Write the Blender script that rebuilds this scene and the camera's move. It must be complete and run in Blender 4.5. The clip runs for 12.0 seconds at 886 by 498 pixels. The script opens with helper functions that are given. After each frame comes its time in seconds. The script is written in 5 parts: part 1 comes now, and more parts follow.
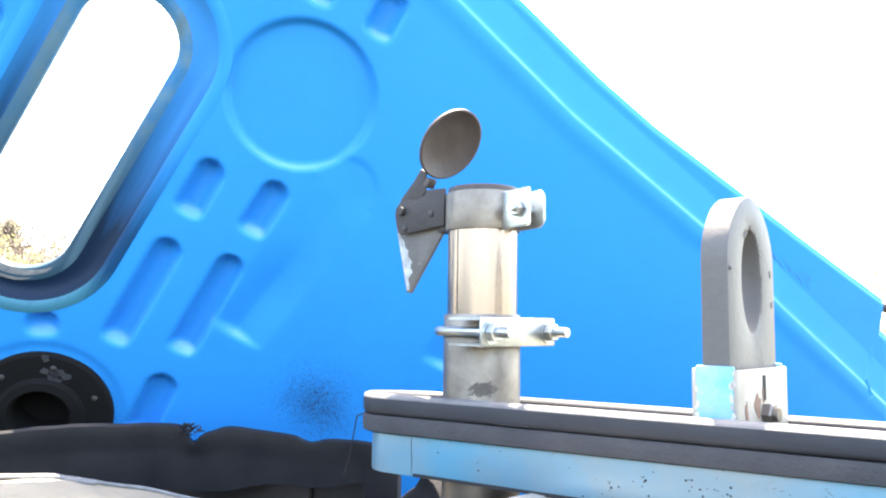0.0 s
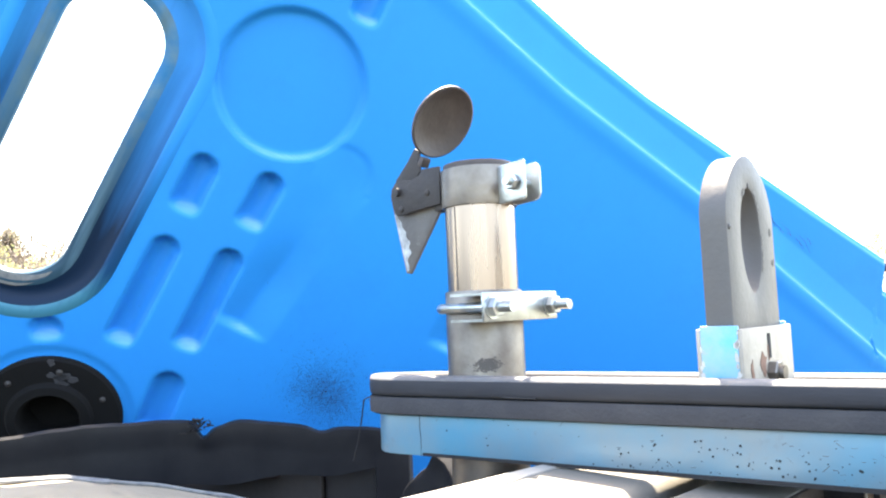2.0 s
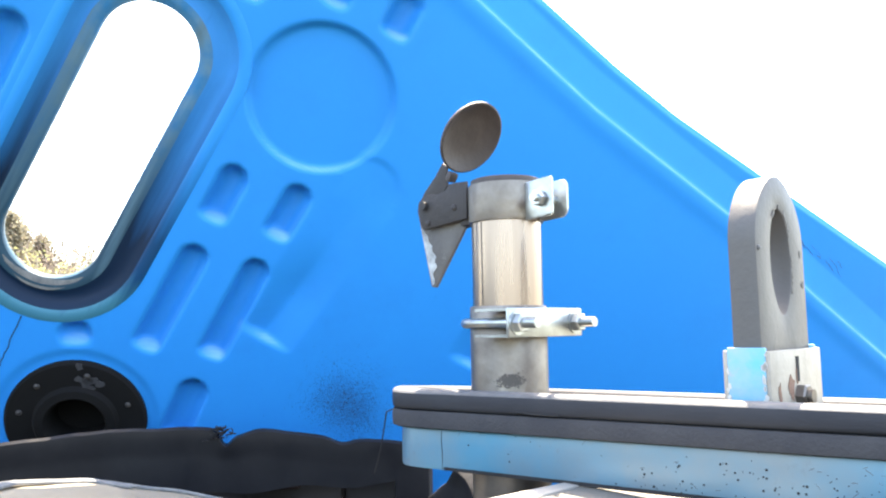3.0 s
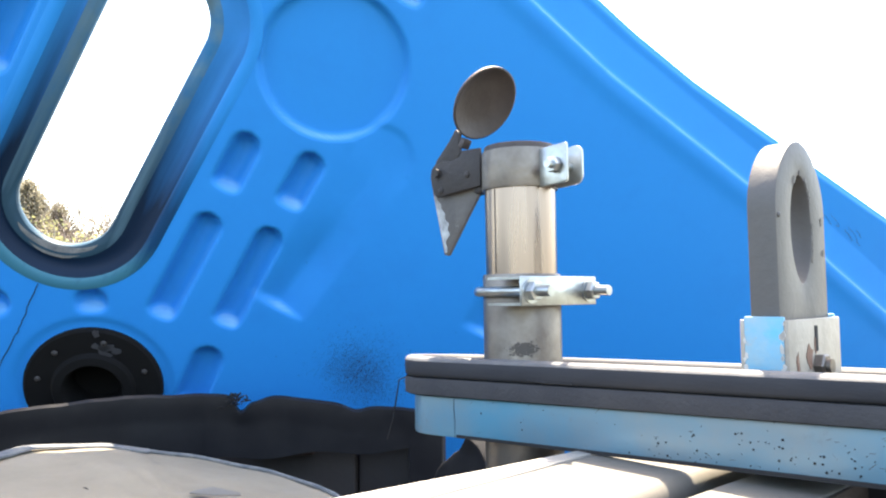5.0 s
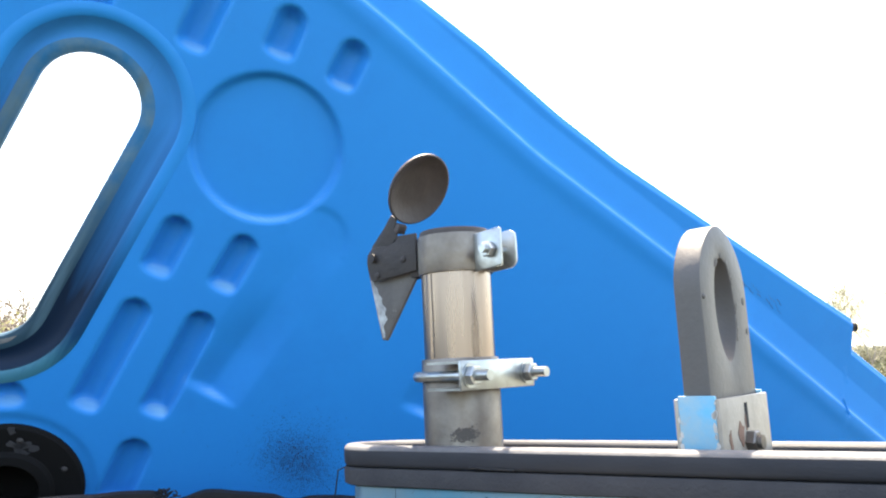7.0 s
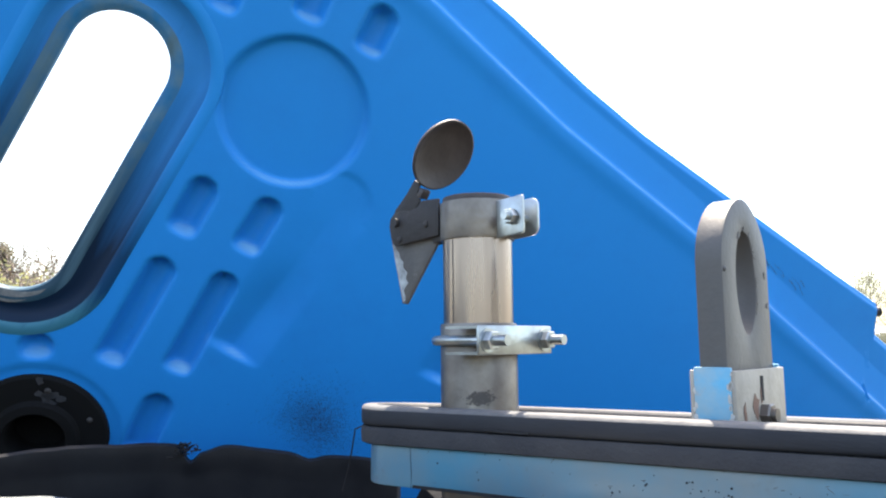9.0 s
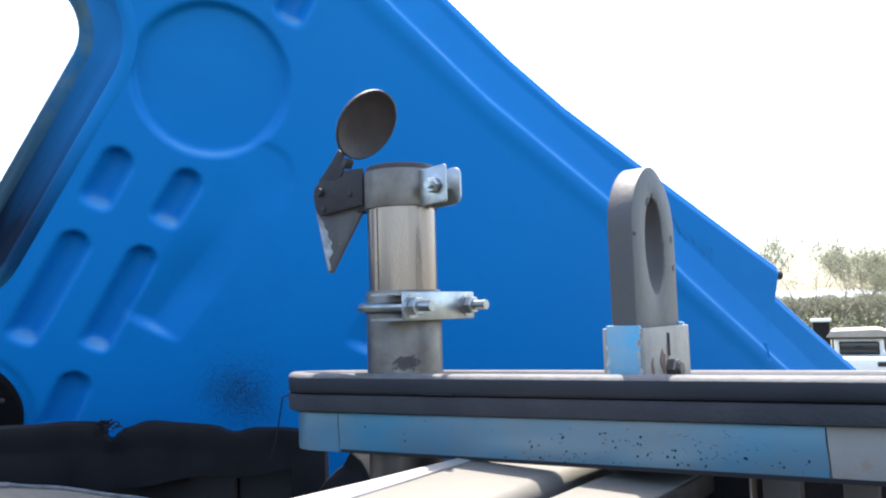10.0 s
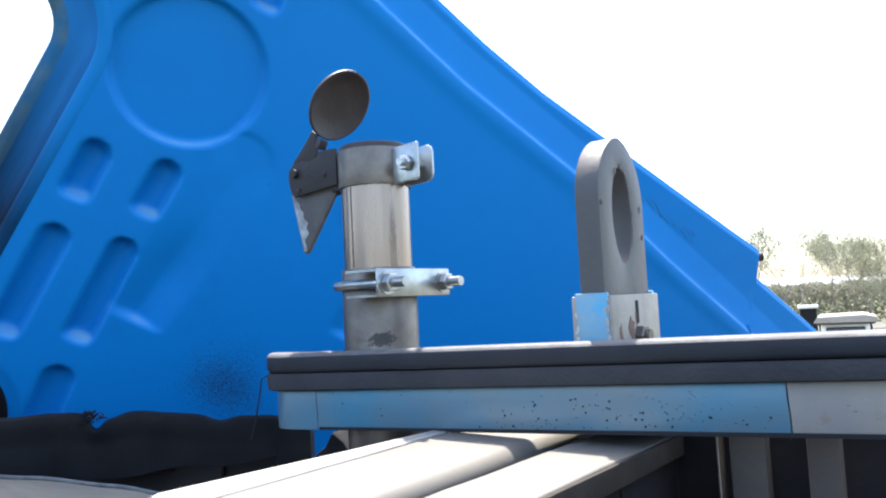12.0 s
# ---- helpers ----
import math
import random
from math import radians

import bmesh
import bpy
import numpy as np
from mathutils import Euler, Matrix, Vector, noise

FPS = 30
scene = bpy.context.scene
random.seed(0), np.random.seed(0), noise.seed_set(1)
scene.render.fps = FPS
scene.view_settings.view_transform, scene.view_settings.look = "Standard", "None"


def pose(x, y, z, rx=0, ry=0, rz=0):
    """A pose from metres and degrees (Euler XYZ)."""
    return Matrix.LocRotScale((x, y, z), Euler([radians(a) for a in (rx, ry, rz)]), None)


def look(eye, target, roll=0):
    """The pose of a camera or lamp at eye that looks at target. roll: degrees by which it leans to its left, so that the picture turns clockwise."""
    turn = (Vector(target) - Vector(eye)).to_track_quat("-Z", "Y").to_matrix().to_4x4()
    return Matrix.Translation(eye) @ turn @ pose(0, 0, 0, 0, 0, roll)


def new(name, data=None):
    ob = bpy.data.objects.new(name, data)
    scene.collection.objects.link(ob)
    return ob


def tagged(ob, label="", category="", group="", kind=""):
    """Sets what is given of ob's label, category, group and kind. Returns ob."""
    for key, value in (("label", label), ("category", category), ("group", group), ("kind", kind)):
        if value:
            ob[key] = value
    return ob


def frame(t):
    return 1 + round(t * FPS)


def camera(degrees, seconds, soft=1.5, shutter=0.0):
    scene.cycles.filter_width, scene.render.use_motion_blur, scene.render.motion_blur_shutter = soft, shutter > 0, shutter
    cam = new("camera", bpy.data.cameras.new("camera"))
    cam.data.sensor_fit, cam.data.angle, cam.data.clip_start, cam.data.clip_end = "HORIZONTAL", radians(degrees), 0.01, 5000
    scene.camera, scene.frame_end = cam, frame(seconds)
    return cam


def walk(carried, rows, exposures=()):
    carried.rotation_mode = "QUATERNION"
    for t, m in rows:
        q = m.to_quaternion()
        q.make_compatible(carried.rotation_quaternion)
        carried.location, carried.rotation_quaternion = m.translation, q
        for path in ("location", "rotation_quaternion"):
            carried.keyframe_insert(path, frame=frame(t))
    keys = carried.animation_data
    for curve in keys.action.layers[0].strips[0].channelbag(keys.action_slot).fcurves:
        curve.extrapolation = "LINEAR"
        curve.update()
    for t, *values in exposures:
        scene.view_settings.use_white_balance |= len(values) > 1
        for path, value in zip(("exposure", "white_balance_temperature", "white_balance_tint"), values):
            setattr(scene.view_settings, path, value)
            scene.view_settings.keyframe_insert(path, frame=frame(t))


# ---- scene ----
cam = camera(62.0, 12.0, soft=2.1)
PATH = [
    (0, pose(0.0012, 0.0050, 2.9977, 95.78, -0.80, -0.05)),
    (0.5, pose(0.0004, 0.0028, 2.9958, 96.81, -1.77, 0.21)),
    (1, pose(-0.0013, 0.0045, 2.9965, 94.26, -3.62, 1.57)),
    (1.5, pose(-0.0011, 0.0016, 2.9913, 93.58, -0.97, -0.68)),
    (2, pose(0.0028, 0.0084, 2.9903, 94.77, 2.33, 0.25)),
    (2.5, pose(-0.0004, 0.0043, 2.9904, 96.90, 1.91, 1.84)),
    (3, pose(0.0011, 0.0058, 2.9899, 95.95, 0.87, 1.98)),
    (3.5, pose(-0.0007, 0.0046, 2.9912, 94.04, 1.39, 1.79)),
    (3.7, pose(-0.0014, 0.0045, 2.9882, 93.70, 0.69, 1.73)),
    (5.3, pose(0.0019, 0.0178, 2.9897, 93.59, 0.77, 3.11)),
    (5.5, pose(-0.0023, 0.0206, 3.0001, 94.46, 0.88, 2.45)),
    (6, pose(0.0002, 0.0080, 2.9985, 99.69, 4.07, -2.62)),
    (6.5, pose(0.0003, 0.0071, 2.9982, 99.78, 3.39, -2.20)),
    (7, pose(0.0005, 0.0076, 2.9984, 99.16, 2.65, -1.79)),
    (7.2, pose(0.0010, 0.0093, 2.9986, 98.99, 2.48, -1.13)),
    (9, pose(0.0003, 0.0045, 2.9921, 97.03, 0.48, -0.38)),
    (9.5, pose(-0.0010, -0.0011, 2.9907, 95.13, 0.80, -3.05)),
    (10, pose(0.0002, -0.0080, 2.9875, 94.75, 1.74, -6.11)),
    (10.5, pose(0.0066, -0.0039, 2.9767, 91.57, 0.13, 2.36)),
    (11, pose(0.0165, -0.0142, 2.9661, 87.25, -0.98, 7.03)),
    (11.5, pose(0.0180, -0.0143, 2.9653, 90.41, -0.19, 3.30)),
    (12, pose(0.0123, -0.0135, 2.9711, 94.30, 2.92, -6.86)),
]

EXPOSURES = [(0.0, 3.72, 7700, 10), (2.5, 3.42, 7700, 10), (3.7, 3.22, 7700, 10), (5.5, 2.92, 7700, 10), (6.5, 2.87, 7700, 10), (7.2, 2.72, 7700, 10), (9.0, 2.38, 7200, 10), (10.5, 1.96, 6400, 10), (11.2, 1.91, 6400, 10), (12.0, 2.22, 6500, 10)]
walk(cam, PATH, EXPOSURES)

# ---- daylight ----
SUN_AZ, SUN_EL = 8.0, 69.8            # degrees right of +y, and above the horizon
world = bpy.data.worlds.new("sky")
scene.world = world
world.use_nodes = True
wn = world.node_tree.nodes
sky = wn.new("ShaderNodeTexSky")
sky.sky_type, sky.sun_disc = "NISHITA", False
sky.sun_elevation, sky.sun_rotation = radians(SUN_EL), radians(SUN_AZ)
sky.air_density, sky.dust_density = 1.0, 2.5
world.node_tree.links.new(sky.outputs[0], wn["Background"].inputs[0])
wn["Background"].inputs[1].default_value = 0.15
sun = new("sun", bpy.data.lights.new("sun", "SUN"))
sun.data.energy, sun.data.angle, sun.data.color = 3.4, radians(0.6), (1.0, 0.95, 0.87)
sun.matrix_world = look((math.sin(radians(SUN_AZ)), math.cos(radians(SUN_AZ)), math.tan(radians(SUN_EL))), (0, 0, 0))

# ---- materials ----
def mat(name, base, rough=0.6, metal=0.0, second=None, scale=8.0, amount=0.5, grain=120.0, bump=0.1,
        dirt=None, dirt_scale=3.0, dirt_edge=(0.5, 0.7), coat=0.0, rough_var=0.1, translucent=0.0, stretch=(1, 1, 1)):
    """A procedural surface: base colour, a second colour in patches, fine grain relief and stains."""
    m = bpy.data.materials.new(name)
    m.use_nodes = True
    nt = m.node_tree
    n, l = nt.nodes, nt.links
    bsdf = n["Principled BSDF"]
    co = n.new("ShaderNodeTexCoord")
    mp = n.new("ShaderNodeMapping")
    mp.inputs["Scale"].default_value = stretch
    l.new(co.outputs["Object"], mp.inputs[0])

    def noise_tex(sc, detail=6.0, r=0.6):
        t = n.new("ShaderNodeTexNoise")
        t.inputs["Scale"].default_value, t.inputs["Detail"].default_value, t.inputs["Roughness"].default_value = sc, detail, r
        l.new(mp.outputs[0], t.inputs["Vector"])
        return t

    def ramp(src, lo, hi):
        r = n.new("ShaderNodeMapRange")
        r.inputs["From Min"].default_value, r.inputs["From Max"].default_value = lo, hi
        l.new(src, r.inputs["Value"])
        return r.outputs[0]

    def mixed(fac, a, b):
        x = n.new("ShaderNodeMix")
        x.data_type = "RGBA"
        l.new(fac, x.inputs["Factor"])
        for sock, v in ((x.inputs[6], a), (x.inputs[7], b)):
            if isinstance(v, tuple):
                sock.default_value = (*v, 1)
            else:
                l.new(v, sock)
        return x.outputs[2]

    second = second or tuple(c * 0.8 for c in base)
    t1 = noise_tex(scale)
    sc = n.new("ShaderNodeMath")
    sc.operation = "MULTIPLY"
    sc.inputs[1].default_value = amount
    l.new(ramp(t1.outputs[0], 0.35, 0.7), sc.inputs[0])
    col = mixed(sc.outputs[0], tuple(base), tuple(second))
    if dirt:
        t2 = noise_tex(dirt_scale, 9.0, 0.7)
        col = mixed(ramp(t2.outputs[0], *dirt_edge), col, tuple(dirt))
    l.new(col, bsdf.inputs["Base Color"])
    t3 = noise_tex(grain, 4.0)
    rr = n.new("ShaderNodeMapRange")
    rr.inputs["To Min"].default_value, rr.inputs["To Max"].default_value = max(0.03, rough - rough_var), min(1, rough + rough_var)
    l.new(t1.outputs[0], rr.inputs["Value"])
    l.new(rr.outputs[0], bsdf.inputs["Roughness"])
    bsdf.inputs["Metallic"].default_value = metal
    bsdf.inputs["Coat Weight"].default_value = coat
    if bump:
        b = n.new("ShaderNodeBump")
        b.inputs["Strength"].default_value, b.inputs["Distance"].default_value = bump, 0.002
        l.new(t3.outputs[0], b.inputs["Height"])
        l.new(b.outputs[0], bsdf.inputs["Normal"])
    if translucent:
        tr = n.new("ShaderNodeBsdfTranslucent")
        l.new(col, tr.inputs["Color"])
        mx = n.new("ShaderNodeMixShader")
        mx.inputs[0].default_value = translucent
        out = n["Material Output"]
        l.new(bsdf.outputs[0], mx.inputs[1])
        l.new(tr.outputs[0], mx.inputs[2])
        l.new(mx.outputs[0], out.inputs[0])
    return m


HOOD_BLUE = mat("hood_blue_plastic", (0.002, 0.210, 0.600), 0.5, second=(0.003, 0.233, 0.640), scale=3, amount=0.6, grain=300, bump=0.06,
                dirt=(0.003, 0.190, 0.560), dirt_scale=6, dirt_edge=(0.48, 0.80))
ROLL_BLUE = mat("roll_blue", (0.004, 0.222, 0.605), 0.45, second=(0.005, 0.215, 0.58), scale=4, amount=0.7, grain=300, bump=0.06)
RIM_BLUE = mat("rim_blue", (0.012, 0.195, 0.52), 0.6, second=(0.014, 0.165, 0.44), scale=6, amount=0.8, grain=90, bump=0.15)

LIP_BLUE = mat("lip_blue", (0.012, 0.13, 0.29), 0.5, second=(0.10, 0.19, 0.25), scale=22, amount=0.9, grain=90, bump=0.2)


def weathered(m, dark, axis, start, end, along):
    """A second colour that takes over a surface from one end, streaked along a direction."""
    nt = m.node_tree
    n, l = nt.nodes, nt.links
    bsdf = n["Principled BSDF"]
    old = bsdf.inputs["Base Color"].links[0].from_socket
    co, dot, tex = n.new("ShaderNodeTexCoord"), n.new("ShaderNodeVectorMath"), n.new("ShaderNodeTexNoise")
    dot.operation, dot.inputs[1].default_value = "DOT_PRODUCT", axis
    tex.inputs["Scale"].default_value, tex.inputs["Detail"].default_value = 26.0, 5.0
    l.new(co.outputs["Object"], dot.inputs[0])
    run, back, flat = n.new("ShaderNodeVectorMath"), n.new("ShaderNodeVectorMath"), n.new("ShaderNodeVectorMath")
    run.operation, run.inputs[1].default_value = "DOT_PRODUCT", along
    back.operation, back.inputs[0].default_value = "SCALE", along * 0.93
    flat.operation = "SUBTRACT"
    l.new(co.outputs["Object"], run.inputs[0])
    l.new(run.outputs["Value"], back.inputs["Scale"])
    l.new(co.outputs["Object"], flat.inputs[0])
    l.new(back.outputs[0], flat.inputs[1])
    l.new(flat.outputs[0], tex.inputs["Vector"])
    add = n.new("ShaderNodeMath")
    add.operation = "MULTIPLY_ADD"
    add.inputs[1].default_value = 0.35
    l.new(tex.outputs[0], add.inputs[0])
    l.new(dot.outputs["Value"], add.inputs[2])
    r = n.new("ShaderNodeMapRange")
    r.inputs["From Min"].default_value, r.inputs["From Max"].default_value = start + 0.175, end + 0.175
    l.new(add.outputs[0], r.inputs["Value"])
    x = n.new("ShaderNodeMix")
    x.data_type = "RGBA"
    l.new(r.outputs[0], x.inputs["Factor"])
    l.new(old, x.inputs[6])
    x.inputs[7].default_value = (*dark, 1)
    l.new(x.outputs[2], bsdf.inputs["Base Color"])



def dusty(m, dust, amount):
    """Pale tint on ledges facing upwards: dust, and sky light put into the colour."""
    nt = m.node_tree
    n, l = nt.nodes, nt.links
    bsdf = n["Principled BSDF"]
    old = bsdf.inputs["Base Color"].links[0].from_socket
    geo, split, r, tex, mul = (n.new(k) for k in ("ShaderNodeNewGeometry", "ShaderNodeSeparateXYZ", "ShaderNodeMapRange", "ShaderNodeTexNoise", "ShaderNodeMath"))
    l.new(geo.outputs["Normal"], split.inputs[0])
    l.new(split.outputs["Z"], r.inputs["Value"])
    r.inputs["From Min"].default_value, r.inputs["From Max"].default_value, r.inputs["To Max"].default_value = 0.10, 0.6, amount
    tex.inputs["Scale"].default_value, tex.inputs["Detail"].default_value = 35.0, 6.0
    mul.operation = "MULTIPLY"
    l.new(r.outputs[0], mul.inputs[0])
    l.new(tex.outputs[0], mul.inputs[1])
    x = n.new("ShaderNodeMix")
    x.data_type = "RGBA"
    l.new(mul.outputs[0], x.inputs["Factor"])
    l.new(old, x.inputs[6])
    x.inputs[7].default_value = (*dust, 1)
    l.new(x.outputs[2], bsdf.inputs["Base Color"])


# settled dust and painted sky light on the hood's upward ledges
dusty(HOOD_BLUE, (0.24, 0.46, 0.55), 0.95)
BLACK_PLASTIC = mat("black_plastic", (0.0025, 0.0025, 0.003), 0.85, second=(0.006, 0.006, 0.006), scale=20, grain=150, bump=0.2)
RUBBER = mat("black_rubber", (0.009, 0.009, 0.011), 0.42, second=(0.019, 0.0185, 0.0195), scale=14, amount=0.6, grain=250, bump=0.1)
SEAL = mat("seal_rubber", (0.021, 0.023, 0.029), 0.58, second=(0.033, 0.035, 0.041), scale=18, amount=0.7, grain=260, bump=0.15, stretch=(1, 1, 3))
RUBBER_DUSTY = mat("dusty_rubber", (0.031, 0.032, 0.037), 0.75, second=(0.054, 0.054, 0.057), scale=30, amount=0.6, grain=300, bump=0.4)
# vertical streaks in the colour stand in for reflections on the tube
STEEL = mat("stainless_pipe", (0.29, 0.235, 0.20), 0.29, 1.0, second=(0.20, 0.155, 0.13), scale=60, amount=0.55, grain=90, bump=0.05,
            dirt=(0.2, 0.16, 0.13), dirt_scale=20, dirt_edge=(0.62, 0.8), stretch=(1, 1, 0.06))
STEEL_AGED = mat("aged_steel", (0.20, 0.18, 0.16), 0.42, 0.9, second=(0.105, 0.088, 0.076), scale=30, amount=0.8, grain=140, bump=0.2,
                 dirt=(0.075, 0.063, 0.056), dirt_scale=22, dirt_edge=(0.57, 0.73))
WORN = mat("bare_worn_steel", (0.5, 0.49, 0.47), 0.5, 0.2, second=(0.36, 0.345, 0.32), scale=60, amount=0.9, grain=200, bump=0.2)
# the slight blue tint holds the hood's reflection
ZINC = mat("zinc_plated", (0.43, 0.47, 0.485), 0.34, 0.95, second=(0.27, 0.275, 0.265), scale=45, amount=0.9, grain=200, bump=0.12)
YELLOW_ZINC = mat("yellow_zinc", (0.085, 0.115, 0.125), 0.5, 0.4, second=(0.05, 0.078, 0.085), scale=70, amount=0.9, grain=200, bump=0.15,
                  dirt=(0.15, 0.07, 0.035), dirt_scale=45, dirt_edge=(0.54, 0.68))
TEAL_ZINC = mat("teal_zinc_bolt", (0.11, 0.18, 0.205), 0.45, 0.4, second=(0.065, 0.105, 0.11), scale=80, amount=0.9, grain=200, bump=0.25,
                dirt=(0.17, 0.08, 0.04), dirt_scale=55, dirt_edge=(0.47, 0.58))
# darker copy of the bracket paint, for the flange's shaded side
FLANGE_SHADE = mat("flange_shade", (0.005, 0.007, 0.012), 0.6, second=(0.010, 0.011, 0.015), scale=25, amount=0.8, grain=200, bump=0.2)
LIP_STEEL = mat("dull_lip_steel", (0.26, 0.27, 0.28), 0.5, 0.3, second=(0.16, 0.17, 0.18), scale=45, amount=0.9, grain=200, bump=0.2,
                dirt=(0.16, 0.08, 0.05), dirt_scale=40, dirt_edge=(0.62, 0.74))
CHALK = mat("chalky_paint", (0.44, 0.47, 0.48), 0.7, second=(0.18, 0.19, 0.195), scale=90, amount=1.0, grain=220, bump=0.3)
DARK_IRON = mat("sooty_iron", (0.024, 0.022, 0.023), 0.66, 0.2, second=(0.042, 0.037, 0.036), scale=40, amount=0.8, grain=180, bump=0.4)
BLUE_EDGE = mat("rubbed_blue_edge", (0.035, 0.10, 0.17), 0.5, 0.1, second=(0.07, 0.13, 0.18), scale=40, amount=0.8, grain=200, bump=0.15)
SMUDGE = mat("burnt_smudge", (0.075, 0.066, 0.06), 0.8, second=(0.05, 0.045, 0.04), scale=60)
# pale tone for the seal's crest, a sun highlight put into the colour
CREST_LIGHT = mat("seal_crest_light", (0.105, 0.105, 0.108), 0.7, second=(0.055, 0.055, 0.060), scale=40, amount=0.7, grain=260, bump=0.3)
FLAP_IRON = mat("brown_flap_iron", (0.056, 0.047, 0.047), 0.55, 0.3, second=(0.034, 0.027, 0.027), scale=26, amount=0.9, grain=180, bump=0.25,
                dirt=(0.03, 0.022, 0.022), dirt_scale=14, dirt_edge=(0.55, 0.75))
FLAKED = mat("flaked_iron", (0.075, 0.070, 0.068), 0.6, 0.2, second=(0.11, 0.105, 0.10), scale=50, amount=0.9, grain=180, bump=0.4,
             dirt=(0.26, 0.26, 0.26), dirt_scale=60, dirt_edge=(0.60, 0.68))
GREY_PAINT = mat("grey_primer", (0.062, 0.060, 0.060), 0.5, 0.0, second=(0.084, 0.077, 0.072), scale=25, amount=0.7, grain=150, bump=0.2,
                 dirt=(0.12, 0.08, 0.06), dirt_scale=28, dirt_edge=(0.68, 0.76))
PEELED = mat("peeled_paint_steel", (0.32, 0.29, 0.25), 0.5, 0.3, second=(0.2, 0.18, 0.15), scale=30, amount=0.8, grain=120, bump=0.3,
             dirt=(0.3, 0.13, 0.07), dirt_scale=26, dirt_edge=(0.63, 0.7))
STAINED = mat("stained_bare_band", (0.33, 0.29, 0.25), 0.5, 0.1, second=(0.23, 0.235, 0.235), scale=22, amount=0.9, grain=120, bump=0.2,
              dirt=(0.25, 0.16, 0.11), dirt_scale=24, dirt_edge=(0.54, 0.68))
PALE_BLUE = mat("pale_blue_paint", (0.07, 0.32, 0.50), 0.45, 0.1, second=(0.24, 0.33, 0.36), scale=45, amount=0.9, grain=130, bump=0.15,
                dirt=(0.3, 0.29, 0.27), dirt_scale=40, dirt_edge=(0.55, 0.62))
# the cyan patches are blue reflections put into the colour
BAND = mat("galvanised_band", (0.175, 0.228, 0.258), 0.36, 0.3, second=(0.050, 0.245, 0.385), scale=8, amount=0.9, grain=90, bump=0.1,
           dirt=(0.12, 0.125, 0.125), dirt_scale=20, dirt_edge=(0.62, 0.82))
TANK = mat("dusty_aluminium", (0.15, 0.14, 0.122), 0.65, 0.1, second=(0.12, 0.111, 0.097), scale=12, amount=0.7, grain=200, bump=0.12,
           dirt=(0.12, 0.108, 0.095), dirt_scale=28, dirt_edge=(0.58, 0.75))
PALE_PAINT = mat("dusty_white_paint", (0.30, 0.29, 0.27), 0.6, second=(0.25, 0.24, 0.22), scale=12, amount=0.7, grain=200, bump=0.1)
LIP_IRON = mat("rusty_lip", (0.030, 0.026, 0.023), 0.8, second=(0.05, 0.04, 0.033), scale=40, amount=0.9, grain=180, bump=0.4)
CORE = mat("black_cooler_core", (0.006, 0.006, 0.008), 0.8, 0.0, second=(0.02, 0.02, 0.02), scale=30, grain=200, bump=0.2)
BRACKET = mat("blue_grey_bracket", (0.002, 0.030, 0.070), 0.5, 0.0, second=(0.005, 0.040, 0.085), scale=8, amount=0.6, grain=220, bump=0.08)
CANVAS_TOP = mat("cream_canvas", (0.235, 0.20, 0.145), 0.75, second=(0.175, 0.147, 0.105), scale=9, amount=0.8, grain=160, bump=0.25,
                 dirt=(0.14, 0.12, 0.095), dirt_scale=12, dirt_edge=(0.62, 0.78))
PIPING = mat("worn_piping", (0.16, 0.16, 0.155), 0.8, second=(0.07, 0.08, 0.09), scale=60, amount=0.9, grain=300, bump=0.5)
FOAM = mat("grey_foam_board", (0.012, 0.010, 0.0085), 0.9, second=(0.026, 0.021, 0.017), scale=20, amount=0.8, grain=300, bump=0.5)
BROWN = mat("brown_housing", (0.015, 0.012, 0.011), 0.7, second=(0.024, 0.016, 0.014), scale=5, amount=0.8, grain=120, bump=0.2)
RED = mat("faded_red", (0.026, 0.013, 0.012), 0.8, second=(0.02, 0.012, 0.011), scale=10)
LEG_PAINT = mat("grimy_leg_paint", (0.062, 0.053, 0.046), 0.7, second=(0.042, 0.034, 0.029), scale=14, amount=0.9, grain=160, bump=0.25)
DECK_MAT = mat("sooty_deck", (0.012, 0.0115, 0.012), 0.8, second=(0.022, 0.019, 0.017), scale=5, grain=90, bump=0.3)
BODY_BLUE = mat("machine_blue", (0.012, 0.14, 0.5), 0.4, second=(0.02, 0.16, 0.55), scale=2, dirt=(0.12, 0.1, 0.08), dirt_scale=2, dirt_edge=(0.6, 0.75))
SOOT = mat("soot", (0.012, 0.012, 0.014), 0.9)
BARK = mat("bark", (0.2, 0.17, 0.14), 0.9, second=(0.33, 0.3, 0.26), scale=5, amount=0.7, grain=30, bump=0.5)
SPRING_LEAF = mat("spring_leaves", (0.22, 0.235, 0.15), 0.7, second=(0.17, 0.175, 0.12), scale=1.5, translucent=0.45, bump=0)
NEEDLES = mat("conifer_needles", (0.22, 0.21, 0.155), 0.8, second=(0.23, 0.19, 0.14), scale=1.5, bump=0, translucent=0.4)
BUSH = mat("bush_leaves", (0.25, 0.25, 0.12), 0.75, second=(0.20, 0.19, 0.10), scale=2, translucent=0.45, bump=0)
TWIG = mat("birch_twigs", (0.16, 0.125, 0.10), 0.9, second=(0.21, 0.175, 0.145), scale=4, bump=0)
GRAVEL = mat("gravel_ground", (0.115, 0.105, 0.085), 0.95, second=(0.07, 0.075, 0.045), scale=0.3, amount=0.9, grain=30, bump=0.8,
             dirt=(0.05, 0.065, 0.03), dirt_scale=0.08, dirt_edge=(0.5, 0.62))
